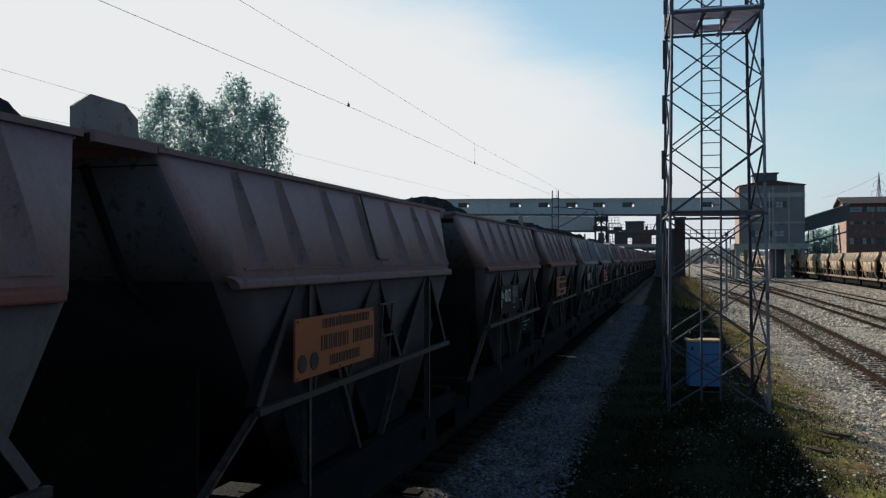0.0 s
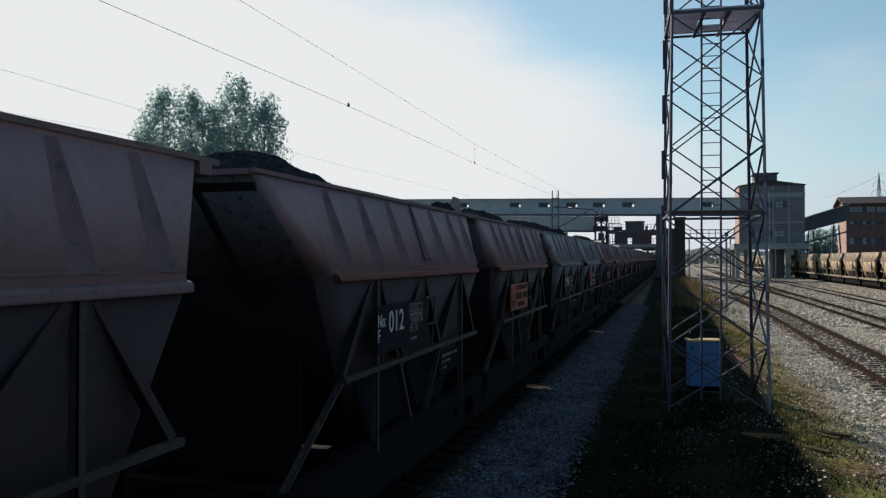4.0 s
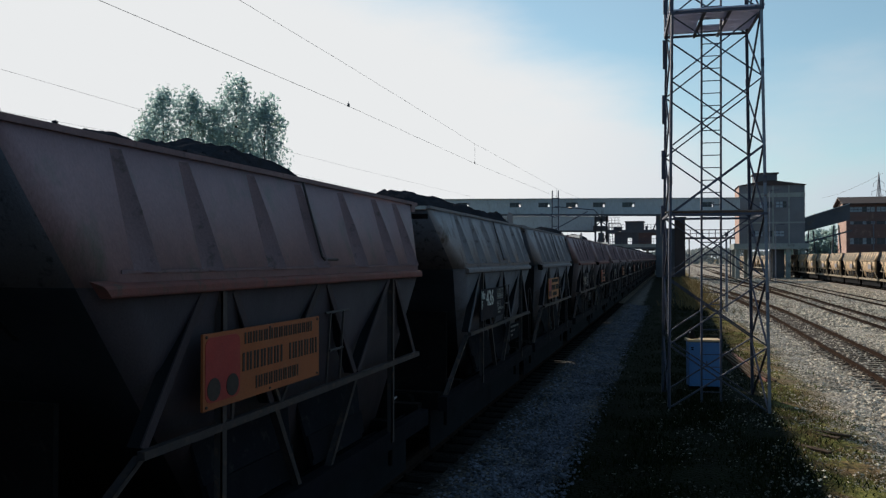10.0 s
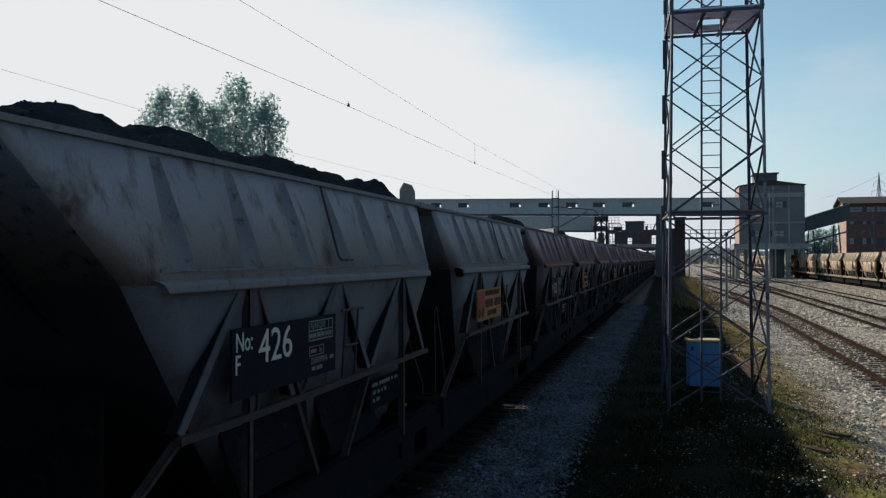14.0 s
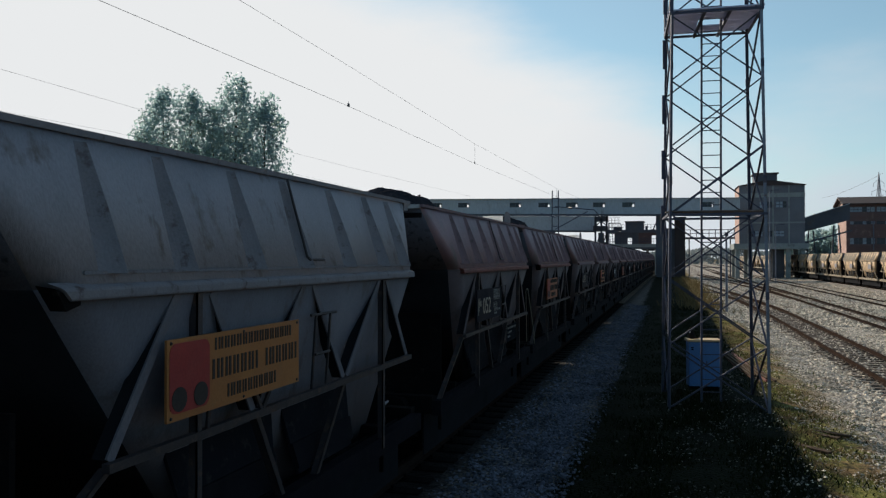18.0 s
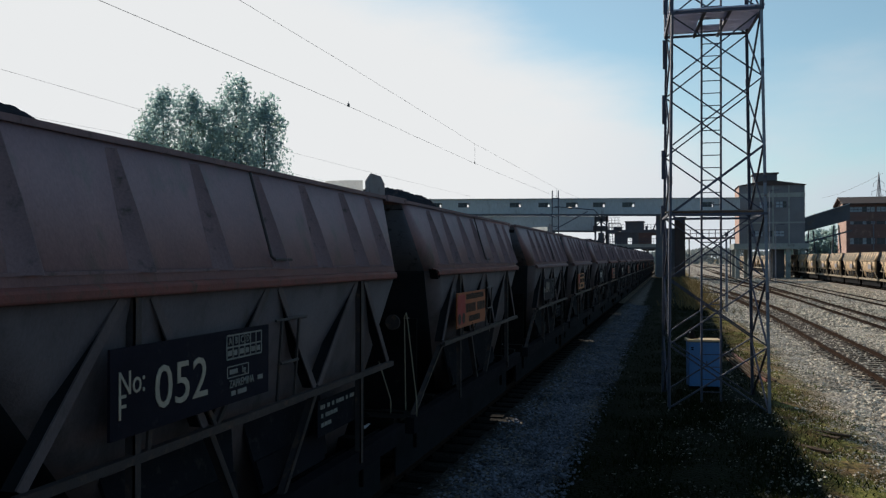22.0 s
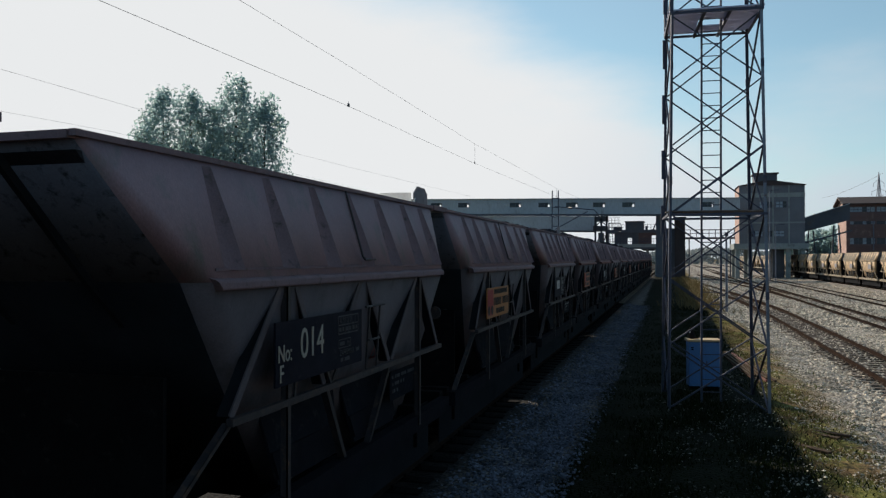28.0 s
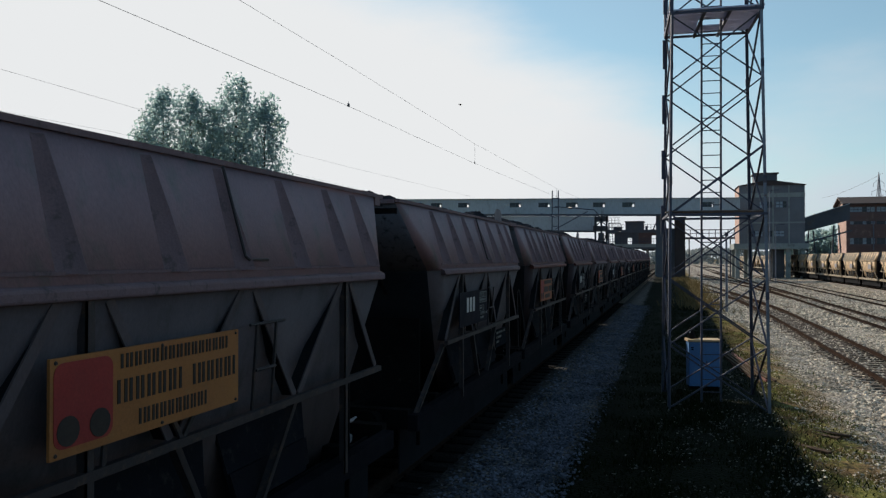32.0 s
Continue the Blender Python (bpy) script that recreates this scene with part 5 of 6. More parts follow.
    # ladder through the middle of the tower
    for x in (-0.25, 0.20):
        bm = bmesh.new()
        beam(bm, (x - 0.02, -0.15, 0.0), (x + 0.03, -0.15, 12.9), 0.045, 0.06)
        part("ladder_stile", bm, M["galv_dark"], t)
    for k in range(42):
        z = 0.3 + 0.305 * k
        bm = bmesh.new()
        tube(bm, [(-0.26 + z * 0.0038, -0.15, z), (0.19 + z * 0.0038, -0.15, z)], 0.012, 6)
        part("rung", bm, M["galv_dark"], t)
    bm = bmesh.new()
    tube(bm, [(-1.10, -1.16, 0.0), (-1.08, -1.15, 3.0), (-1.03, -1.1, 7.0), (-0.95, -1.02, 12.0)], 0.03, 6)
    part("cable_conduit", bm, M["galv_dark"], t)
    bm = bmesh.new()
    for k in range(6):
        z = 4.2 + k * 1.45
        h = half(z)
        box(bm, -h - 0.05, 0.92 * h, z, -h + 0.02, 0.92 * h + 0.1, z + 0.75)
    part("cable_box", bm, M["galv_dark"], t)
    return t


lattice_tower()


def control_cabinet():
    c = thing("control_cabinet", pose(0.78, 21.9, -0.33, 0, 0, 8), "sky-blue steel control cabinet with ochre roof edge under the tower", "cabinet")
    bm = bmesh.new()
    box(bm, -0.40, -0.22, 0.12, 0.40, 0.22, 1.30)
    soften_edges(bm, 0.015, 2)
    part("body", bm, M["blue"], c)
    bm = bmesh.new()
    box(bm, -0.435, -0.27, 1.302, 0.435, 0.27, 1.36)
    soften_edges(bm, 0.012, 1)
    part("roof", bm, M["cream"], c, "weathered ochre roof edge")
    bm = bmesh.new()
    box(bm, -0.37, -0.20, 0.0, 0.37, 0.20, 0.118)
    part("plinth", bm, M["under"], c)
    for x0, x1 in ((-0.38, -0.004), (0.004, 0.38)):
        bm = bmesh.new()
        box(bm, x0, -0.238, 0.17, x1, -0.221, 1.26)
        soften_edges(bm, 0.006, 1)
        d = part("door", bm, M["blue"], c)
        bm = bmesh.new()
        hx = x1 - 0.05 if x0 < 0 else x0 + 0.05
        box(bm, hx - 0.012, -0.262, 0.68, hx + 0.012, -0.239, 0.80)
        part("handle", bm, M["galv_dark"], d)
    bm = bmesh.new()
    for z in (1.08, 1.13):
        box(bm, -0.35, -0.243, z, -0.28, -0.2385, z + 0.035)
    part("notice", bm, M["under"], c)


control_cabinet()


def seated_cat():
    c = thing("cat", pose(0.50, 21.9, 1.03, 0, 0, 25), "small black cat with a white chest on the cabinet roof", "cat")
    bm = bmesh.new()
    lathe(bm, [(0.0, 0.055), (0.02, 0.085), (0.08, 0.09), (0.15, 0.07), (0.20, 0.05), (0.23, 0.03)], (0, 0, 0), "z", 14)
    part("body", bm, M["fur"], c, smooth=True)
    bm = bmesh.new()
    lathe(bm, [(-0.055, 0.015), (-0.04, 0.042), (0.0, 0.052), (0.03, 0.04), (0.045, 0.012)], (-0.02, -0.01, 0.262), "x", 12)
    part("head", bm, M["fur"], c, smooth=True)
    for y in (-0.032, 0.022):
        bm = bmesh.new()
        tube(bm, [(-0.01, y, 0.295), (-0.005, y * 1.15, 0.34)], [0.018, 0.003], 5)
        part("ear", bm, M["fur"], c)
        bm = bmesh.new()
        tube(bm, [(-0.07, y, 0.16), (-0.085, y, 0.05), (-0.095, y, 0.012)], [0.022, 0.018, 0.02], 6)
        part("foreleg", bm, M["fur"], c)
    bm = bmesh.new()
    tube(bm, [(-0.06, -0.005, 0.14), (-0.055, -0.005, 0.22)], [0.03, 0.022], 8)
    part("chest", bm, M["white"], c, "white chest fur")
    bm = bmesh.new()
    tube(bm, [(0.07, 0, 0.02), (0.15, 0.02, 0.018), (0.21, -0.01, 0.02)], [0.02, 0.018, 0.01], 6)
    part("tail", bm, M["fur"], c)


seated_cat()


PLANKS = ((3.05, 17.65, 62.6, 0.95), (2.50, 15.77, 44.5, 0.70), (2.95, 17.25, 55.0, 0.6))


def timber_stack():
    rng = random.Random(3)
    for k in range(8):
        ln = rng.uniform(5.4, 7.0)
        bm = bmesh.new()
        box(bm, -0.032, -ln / 2, 0, 0.032, ln / 2, 0.05)
        soften_edges(bm, 0.008, 1)
        ob = part("old_bar", bm, M["rust"] if k in (0, 3) else M["old_timber"])
        ob.matrix_basis = pose(1.98 + 0.13 * (k % 5) + rng.uniform(-0.03, 0.03), 27.2 + rng.uniform(-0.4, 0.4), -0.36 + 0.052 * (k // 5), 0, 0, 5.0 + rng.uniform(-1.5, 1.5))
        tagged(ob, "rusty brown flat bar lying in a stack on the grass" if k < 5 else "old brown bar lying on a stack of bars", "bar", "stack beside the cabinet")
    # rotten planks left on the edge of the gravel
    for x, y, turn, ln in PLANKS:
        bm = bmesh.new()
        box(bm, -0.07, -ln / 2, 0, 0.07, ln / 2, 0.045)
        soften_edges(bm, 0.012, 1)
        ob = part("old_plank", bm, M["old_timber"])
        ob.matrix_basis = pose(x, y, ground_height(x, y) - 0.005, 0, 0, turn)
        tagged(ob, "dark rotten plank lying at the edge of the gravel", "plank", "planks on the sunny strip")


timber_stack()


# ---- conveyor galleries and buildings beyond ----
def gallery(name, x0, x1, y, top0, top1, high, deep, mat, windows, label):
    """A covered conveyor bridge across the tracks; its top runs from top0 at x0 to top1 at x1."""
    g = thing(name, None, label, "conveyor bridge")
    z = lambda x: top0 + (top1 - top0) * (x - x0) / (x1 - x0)
    # front wall in panels between and round the windows
    cuts = sorted([x0] + [c for xw in windows for c in (xw - 1.15, xw + 1.15)] + [x1])
    for a, b in zip(cuts, cuts[1:]):
        win = any(abs((a + b) / 2 - xw) < 0.01 for xw in windows)
        pieces = ((0.0, 0.78), (1.72, high)) if win else ((0.0, high),)
        for d0, d1 in pieces:
            bm = bmesh.new()
            hexa(bm, [(a, y, z(a) - d1), (b, y, z(b) - d1), (b, y + 0.15, z(b) - d1), (a, y + 0.15, z(a) - d1), (a, y, z(a) - d0), (b, y, z(b) - d0), (b, y + 0.15, z(b) - d0), (a, y + 0.15, z(a) - d0)])
            part("wall_panel", bm, mat, g)
        if win:
            f = bmesh.new()
            zc = z((a + b) / 2)
            for xa, xb, da, db in ((a, b, 0.78, 0.86), (a, b, 1.64, 1.72), (a, a + 0.08, 0.86, 1.64), (b - 0.08, b, 0.86, 1.64), ((a + b) / 2 - 0.04, (a + b) / 2 + 0.04, 0.86, 1.64)):
                box(f, xa, y + 0.03, zc - db, xb, y + 0.11, zc - da)
            fr = part("window_frame", f, M["clad_dark"], g)
            p = bmesh.new()
            box(p, a + 0.08, y + 0.06, zc - 1.64, (a + b) / 2 - 0.04, y + 0.07, zc - 0.86)
            part("pane", p, M["glass"], fr)
            p = bmesh.new()
            box(p, (a + b) / 2 + 0.04, y + 0.06, zc - 1.64, b - 0.42, y + 0.07, zc - 0.86)
            part("pane", p, M["glass"], fr)
    bm = bmesh.new()
    yb = y + deep
    for d0, d1, ya, yc in ((-0.02, 0.1, y - 0.25, yb + 0.25), (high - 0.12, high, y + 0.16, yb - 0.01)):
        hexa(bm, [(x0, ya, z(x0) - d1), (x1, ya, z(x1) - d1), (x1, yc, z(x1) - d1), (x0, yc, z(x0) - d1), (x0, ya, z(x0) - d0), (x1, ya, z(x1) - d0), (x1, yc, z(x1) - d0), (x0, yc, z(x0) - d0)])
    part("roof_and_floor", bm, M["cladding"], g)
    bm = bmesh.new()
    for a, b in zip(cuts, cuts[1:]):
        win = any(abs((a + b) / 2 - xw) < 0.01 for xw in windows)
        for d0, d1 in (((0.1, 0.95), (1.55, high)) if win else ((0.1, high),)):
            hexa(bm, [(a, yb, z(a) - d1), (b, yb, z(b) - d1), (b, yb + 0.12, z(b) - d1), (a, yb + 0.12, z(a) - d1), (a, yb, z(a) - d0), (b, yb, z(b) - d0), (b, yb + 0.12, z(b) - d0), (a, yb + 0.12, z(a) - d0)])
    part("rear_wall", bm, mat, g)
    bm = bmesh.new()
    beam(bm, (x0, y - 0.1, z(x0) - high - 0.22), (x1, y - 0.1, z(x1) - high - 0.22), 0.3, 0.4, (0, 1, 0))
    part("girder", bm, M["clad_dark"], g)
    return g


gallery("conveyor_gallery", -95.0, 11.9, 150.0, 16.2, 14.37, 3.0, 3.4, M["cladding"], (-46.3, -40.5, -29.85, -24.1, -18.7, -13.5, -8.0, 6.25), "pale grey metal-clad conveyor bridge with small windows over the tracks")
gallery("lower_conveyor_gallery", -70.0, -16.6, 176.0, 13.7, 12.75, 3.2, 3.2, M["cladding"], (), "lower grey conveyor bridge behind the first one")


def loading_station():
    s = thing("loading_station", None, "dark steel and brick coal loading station over the tracks", "loading station")

    def block(name, mat, *boxes):
        bm = bmesh.new()
        for c in boxes:
            box(bm, *c)
        part(name, bm, M[mat], s)

    # piers beside the train's track under the bridge, with a lit doorway between
    block("pier", "clad_dark", (-3.0, 151.0, -0.7, -1.5, 155.0, 11.5))
    block("pier", "roof", (0.4, 153.0, -0.7, 2.35, 158.0, 10.9))
    block("pier_cap", "clad_dark", (0.2, 152.8, 10.9, 2.55, 158.2, 11.15))
    block("shaft_wall", "clad_dark", (-1.5, 153.4, -0.7, 0.4, 155, 9.0))
    block("cable_duct", "galv_dark", (-0.55, 152.9, 3.0, -0.25, 153.38, 9.0))
    # platform over the tracks
    block("platform", "concrete", (-13.0, 170.0, 5.6, -3.0, 178.0, 6.35))
    block("platform_edge", "clad_dark", (-13.1, 169.9, 5.25, -3.0, 170.0, 5.62))
    # brick house with two open bays
    block("brick_wall", "brick", (-7.0, 171.0, 6.35, -4.25, 171.4, 8.75), (-3.2, 171.0, 6.35, -3.0, 171.4, 8.75), (-4.25, 171.0, 8.2, -3.2, 171.4, 8.75))
    block("machine_wall", "clad_dark", (-12.1, 171.0, 6.35, -9.3, 171.4, 8.75), (-8.4, 171.0, 6.35, -7.1, 171.4, 8.75), (-9.3, 171.0, 7.7, -8.4, 171.4, 8.75), (-13.9, 171.0, 6.35, -13.3, 171.4, 8.75))
    block("back_wall", "clad_dark", (-12.1, 176.6, 6.35, -9.6, 177.0, 8.75), (-8.2, 176.6, 6.35, -4.4, 177.0, 8.75))
    block("roof_slab", "clad_dark", (-14.0, 170.6, 8.76, -2.9, 177.4, 9.45))
    block("roof_house", "clad_dark", (-9.8, 171.5, 9.46, -6.0, 176.0, 11.1), (-9.95, 171.3, 11.1, -5.8, 176.2, 11.35))
    block("roof_vent", "galv_dark", (-12.4, 172.0, 9.46, -10.6, 174.0, 10.2), (-5.6, 172.0, 9.46, -5.1, 172.6, 10.3))
    # tall steel frame where the lower bridge ends
    block("hopper_shaft", "clad_dark", (-16.7, 171.0, 9.3, -13.7, 176.6, 10.4), (-16.3, 171.0, 11.4, -13.6, 174.0, 12.5), (-15.6, 171.2, 6.0, -14.5, 173.6, 8.9))
    for x in (-16.2, -14.9, -13.8, -12.9):
        block("column", "clad_dark", (x - 0.2, 171, -0.7, x + 0.2, 171.4, 12.6 if x < -13 else 6.0))
    for p, q in (((-16.2, 6.0), (-14.9, 8.9)), ((-14.9, 5.0), (-13.8, 8.9)), ((-16.2, 10.4), (-14.9, 11.4)), ((-13.8, 10.4), (-14.9, 11.4)), ((-13.8, 3.0), (-12.9, 5.5)), ((-4.0, 9.4), (-3.0, 11.6))):
        bm = bmesh.new()
        beam(bm, (p[0], 171.2, p[1]), (q[0], 171.2, q[1]), 0.2, 0.2)
        part("brace", bm, M["clad_dark"], s)
    for x in (-12.7, -10.6, -8.0, -5.2, -3.4):
        for dy in (170.4, 177.2):
            block("column", "concrete", (x - 0.18, dy, -0.7, x + 0.18, dy + 0.36, 5.25))
    # loading chute over the wagons
    bm = bmesh.new()
    hexa(bm, [(-6.0, 171.5, 4.9), (-3.8, 171.5, 4.9), (-3.8, 175, 4.9), (-6.0, 175, 4.9), (-7.0, 171.2, 5.58), (-3.2, 171.2, 5.58), (-3.2, 176, 5.58), (-7.0, 176, 5.58)])
    part("loading_chute", bm, M["clad_dark"], s)
    # railings
    for x0, x1, y, z in ((-13.4, -10.0, 170.7, 9.45), (-13.4, -10.9, 170.8, 11.0), (-16.3, -13.6, 171, 12.5), (-12.9, -3.0, 170.1, 6.35), (-5.8, -3.0, 170.7, 9.45)):
        bm = bmesh.new()
        for k in range(int((x1 - x0) / 0.7) + 1):
            box(bm, x0 + k * 0.7 - 0.035, y, z, x0 + k * 0.7 + 0.035, y + 0.06, z + 1.15)
        for h in (0.55, 1.12):
            box(bm, x0, y, z + h - 0.035, x1, y + 0.06, z + h + 0.035)
        part("railing", bm, M["galv_dark"], s)
    block("stair_stage", "clad_dark", (-13.5, 170.8, 10.85, -10.8, 172.0, 11.0), (-13.45, 170.9, 9.45, -13.35, 171.0, 11.0), (-10.95, 170.9, 9.45, -10.85, 171.0, 11.0))


loading_station()


def walkway():
    w = thing("pipe_walkway", None, "dark steel walkway with railings between the station and the brick tower", "walkway")
    bm = bmesh.new()
    box(bm, 2.3, 170.0, 7.3, 12.6, 171.6, 7.7)
    part("deck", bm, M["clad_dark"], w)
    for x in (3.4, 11.6):
        bm = bmesh.new()
        box(bm, x - 0.12, 170.6, -0.7, x + 0.12, 170.9, 7.3)
        part("column", bm, M["clad_dark"], w)
    for y in (170.0, 171.5):
        for k in range(9):
            bm = bmesh.new()
            box(bm, 2.4 + k * 1.25 - 0.04, y, 7.7, 2.4 + k * 1.25 + 0.04, y + 0.08, 9.3)
            part("post", bm, M["galv_dark"], w)
        for z in (8.5, 9.25):
            bm = bmesh.new()
            box(bm, 2.3, y, z, 12.6, y + 0.07, z + 0.08)
            part("handrail", bm, M["galv_dark"], w)


walkway()


def window_unit(parent, x0, x1, z0, z1, y, panes, broken=()):
    """A steel window set in a wall that faces the camera."""
    bm = bmesh.new()
    step = (x1 - x0) / panes
    for k in range(panes + 1):
        box(bm, x0 + k * step - 0.05, y - 0.03, z0, x0 + k * step + 0.05, y + 0.07, z1)
    for z in (z0, z1, (z0 + z1) / 2):
        box(bm, x0, y - 0.026, z - 0.04, x1, y + 0.066, z + 0.04)
    f = part("window", bm, M["galv_dark"], parent)
    for k in range(panes):
        p = bmesh.new()
        box(p, x0 + k * step + 0.05, y + 0.01, z0 + 0.04, x0 + (k + 1) * step - 0.05, y + 0.02, z1 - 0.04)
        part("pane", p, M["pale_pane"] if k in broken else M["glass"], f)


def wall_with_openings(parent, name, x0, x1, y, thick, z0, z1, rows, mat):
    """A wall facing the camera, cut by rows of openings: (z0, z1, [(x0, x1), ...])."""
    z = z0
    for wz0, wz1, spans in sorted(rows):
        for a, b, c, d in [(x0, x1, z, wz0)] + [(p, q, wz0, wz1) for p, q in zip([x0] + [s[1] for s in spans], [s[0] for s in spans] + [x1])]:
            if b - a > 0.01 and d - c > 0.01:
                bm = bmesh.new()
                box(bm, a, y, c, b, y + thick, d)
                part(name, bm, mat, parent)
        z = wz1
    bm = bmesh.new()
    box(bm, x0, y, z, x1, y + thick, z1)
    part(name, bm, mat, parent)


def brick_tower():
    b = thing("brick_tower_building", None, "tall dark brick transfer tower on concrete piers, with steel windows", "building")
    x0, x1, y0, y1 = 12.35, 24.0, 158.0, 168.5
    rows = [(7.4, 8.5, [(14.5, 16.6), (17.6, 20.4)]), (12.9, 14.1, [(16.0, 18.2), (18.9, 20.8)])]
    wall_with_openings(b, "wall", x0 + 0.05, x1 - 0.05, y0, 0.35, 6.1, 17.2, rows, M["brick_brown"])
    for z0, z1, spans in rows:
        for a, c in spans:
            window_unit(b, a, c, z0, z1, y0 + 0.2, 3, (0, 1) if z0 > 10 else (1, 2))
    bm = bmesh.new()
    box(bm, x0, y0 + 0.36, 6.1, x0 + 0.35, y1, 17.2)
    part("side_wall", bm, M["render"], b, "sunlit pink plaster side wall")
    bm = bmesh.new()
    box(bm, x1 - 0.35, y0 + 0.36, 6.1, x1, y1, 17.2)
    part("side_wall", bm, M["brick_brown"], b)
    bm = bmesh.new()
    box(bm, x0 + 0.36, y1 - 0.35, 6.1, x1 - 0.36, y1, 17.2)
    part("side_wall", bm, M["brick_brown"], b)
    bm = bmesh.new()
    hexa(bm, [(x0 - 0.3, y0 - 0.3, 17.2), (x1 + 0.3, y0 - 0.3, 17.2), (x1 + 0.3, y1 + 0.3, 17.2), (x0 - 0.3, y1 + 0.3, 17.2),
              (x0 + 4.5, y0 - 0.3, 18.1), (x0 + 6.2, y0 - 0.3, 18.1), (x0 + 6.2, y1 + 0.3, 18.1), (x0 + 4.5, y1 + 0.3, 18.1)])
    part("roof", bm, M["roof"], b)
    bm = bmesh.new()
    box(bm, 15.4, 160.0, 17.6, 19.4, 165.0, 19.6)
    part("roof_house", bm, M["clad_dark"], b)
    bm = bmesh.new()
    box(bm, 15.1, 159.7, 19.6, 19.7, 165.3, 19.8)
    part("roof_house_cap", bm, M["roof"], b)
    # concrete frame bands, a few centimetres proud of the brick
    for z0, z1 in ((14.9, 15.7), (9.9, 10.2)):
        bm = bmesh.new()
        box(bm, x0, y0 - 0.06, z0, x1, y0 - 0.004, z1)
        part("concrete_band", bm, M["concrete"], b)
    for x in (14.0, 18.4, 21.2):
        bm = bmesh.new()
        box(bm, x - 0.12, y0 - 0.05, 6.1, x + 0.12, y0 - 0.004, 17.15)
        part("concrete_band", bm, M["concrete"], b)
    bm = bmesh.new()
    box(bm, x0 - 1.0, y0 - 0.7, 5.0, x1 + 0.6, y1 + 0.5, 6.08)
    part("ring_beam", bm, M["concrete"], b)
    for x in (12.0, 14.3, 21.0, 23.6):
        for y in (158.2, 167.2):
            bm = bmesh.new()
            box(bm, x - 0.4, y - 0.4, -0.7, x + 0.4, y + 0.4, 5.0)
            part("pier", bm, M["concrete"], b)
    bm = bmesh.new()
    box(bm, 18.5, 160.0, -0.7, 20.6, 166.5, 5.0)
    part("stair_core", bm, M["clad_dark"], b)


brick_tower()


def incline():
    g = thing("inclined_conveyor", None, "dark clad conveyor rising from the brick tower to the brick hall", "conveyor")
    bm = bmesh.new()
    hexa(bm, [(24.3, 163, 8.3), (32.6, 163, 10.6), (32.6, 166, 10.6), (24.3, 166, 8.3), (24.3, 163, 11.0), (32.6, 163, 13.7), (32.6, 166, 13.7), (24.3, 166, 11.0)])
    part("casing", bm, M["clad_dark"], g)
    bm = bmesh.new()
    slab(bm, [(24.3, 162.7, 11.05), (32.6, 162.7, 13.75), (32.6, 166.3, 13.75), (24.3, 166.3, 11.05)], 0.15)
    part("roof", bm, M["cladding"], g)
    for x, z in ((26.0, 8.6), (30.5, 9.7)):
        bm = bmesh.new()
        for dx in (-0.5, 0.5):
            beam(bm, (x + dx * 2.2, 164.5, -0.6), (x + dx * 0.8, 164.5, z), 0.25, 0.25)
        beam(bm, (x - 0.9, 164.5, 3.5), (x + 0.9, 164.5, 5.5), 0.15, 0.15)
        part("trestle", bm, M["clad_dark"], g)
    bm = bmesh.new()
    beam(bm, (24.4, 163.2, 6.2), (33.0, 163.2, 8.6), 0.3, 0.5)
    part("pipe_rack", bm, M["clad_dark"], g)


incline()


def brick_hall():
    b = thing("brick_hall", None, "long red-brown brick hall with strips of steel windows", "building")
    x0, x1, y0, y1 = 36.3, 120.0, 185.0, 194.0
    spans = lambda: [(x0 + 0.7 + k * 5.2, x0 + 5.6 + k * 5.2) for k in range(15)]
    rows = [(6.3, 7.7, spans()), (10.6, 11.3, spans()), (13.3, 14.4, spans())]
    wall_with_openings(b, "wall", x0, x1, y0, 0.4, -0.7, 15.1, rows, M["brick"])
    for z0, z1, ss in rows:
        for k, (a, c) in enumerate(ss):
            if k < 4:
                window_unit(b, a, c, z0, z1, y0 + 0.2, 6, (0, 1, 2, 4, 5) if z0 > 13 else (k * 2 % 5, 3, 5))
            else:
                window_unit(b, a, c, z0, z1, y0 + 0.2, 2, (k % 2,))
    bm = bmesh.new()
    v = [(x0 - 0.02, y0 + 0.41, -0.7), (x0 - 0.02, y1, -0.7), (x0 - 0.02, y1, 15.1), (x0 - 0.02, (y0 + y1) / 2, 16.6), (x0 - 0.02, y0 + 0.41, 15.1)]
    a = [bm.verts.new(p) for p in v]
    c = [bm.verts.new((p[0] + 0.4, p[1], p[2])) for p in v]
    bm.faces.new(a)
    bm.faces.new(c[::-1])
    for k in range(5):
        bm.faces.new((a[k], a[(k + 1) % 5], c[(k + 1) % 5], c[k]))
    part("gable_wall", bm, M["render"], b, "sunlit pink plaster gable wall")
    for s, (ya, yb) in enumerate(((y0 - 0.8, (y0 + y1) / 2), ((y0 + y1) / 2, y1 + 0.8))):
        bm = bmesh.new()
        za, zb = (15.0, 16.75) if s == 0 else (16.75, 15.0)
        slab(bm, [(x0 - 0.9, ya, za), (x1, ya, za), (x1, yb, zb), (x0 - 0.9, yb, zb)], 0.3)
        part("roof", bm, M["roof"], b)
    for z in (12.2, 9.3, 5.4):
        bm = bmesh.new()
        box(bm, x0 + 0.4, y0 - 0.12, z, x1, y0 - 0.004, z + 0.35)
        part("brick_ledge", bm, M["brick"], b)
    bm = bmesh.new()
    tube(bm, [(41.5, y0 - 0.2, 5.0), (41.5, y0 - 0.2, 11.2)], 0.12, 8)
    part("downpipe", bm, M["galv"], b)


brick_hall()


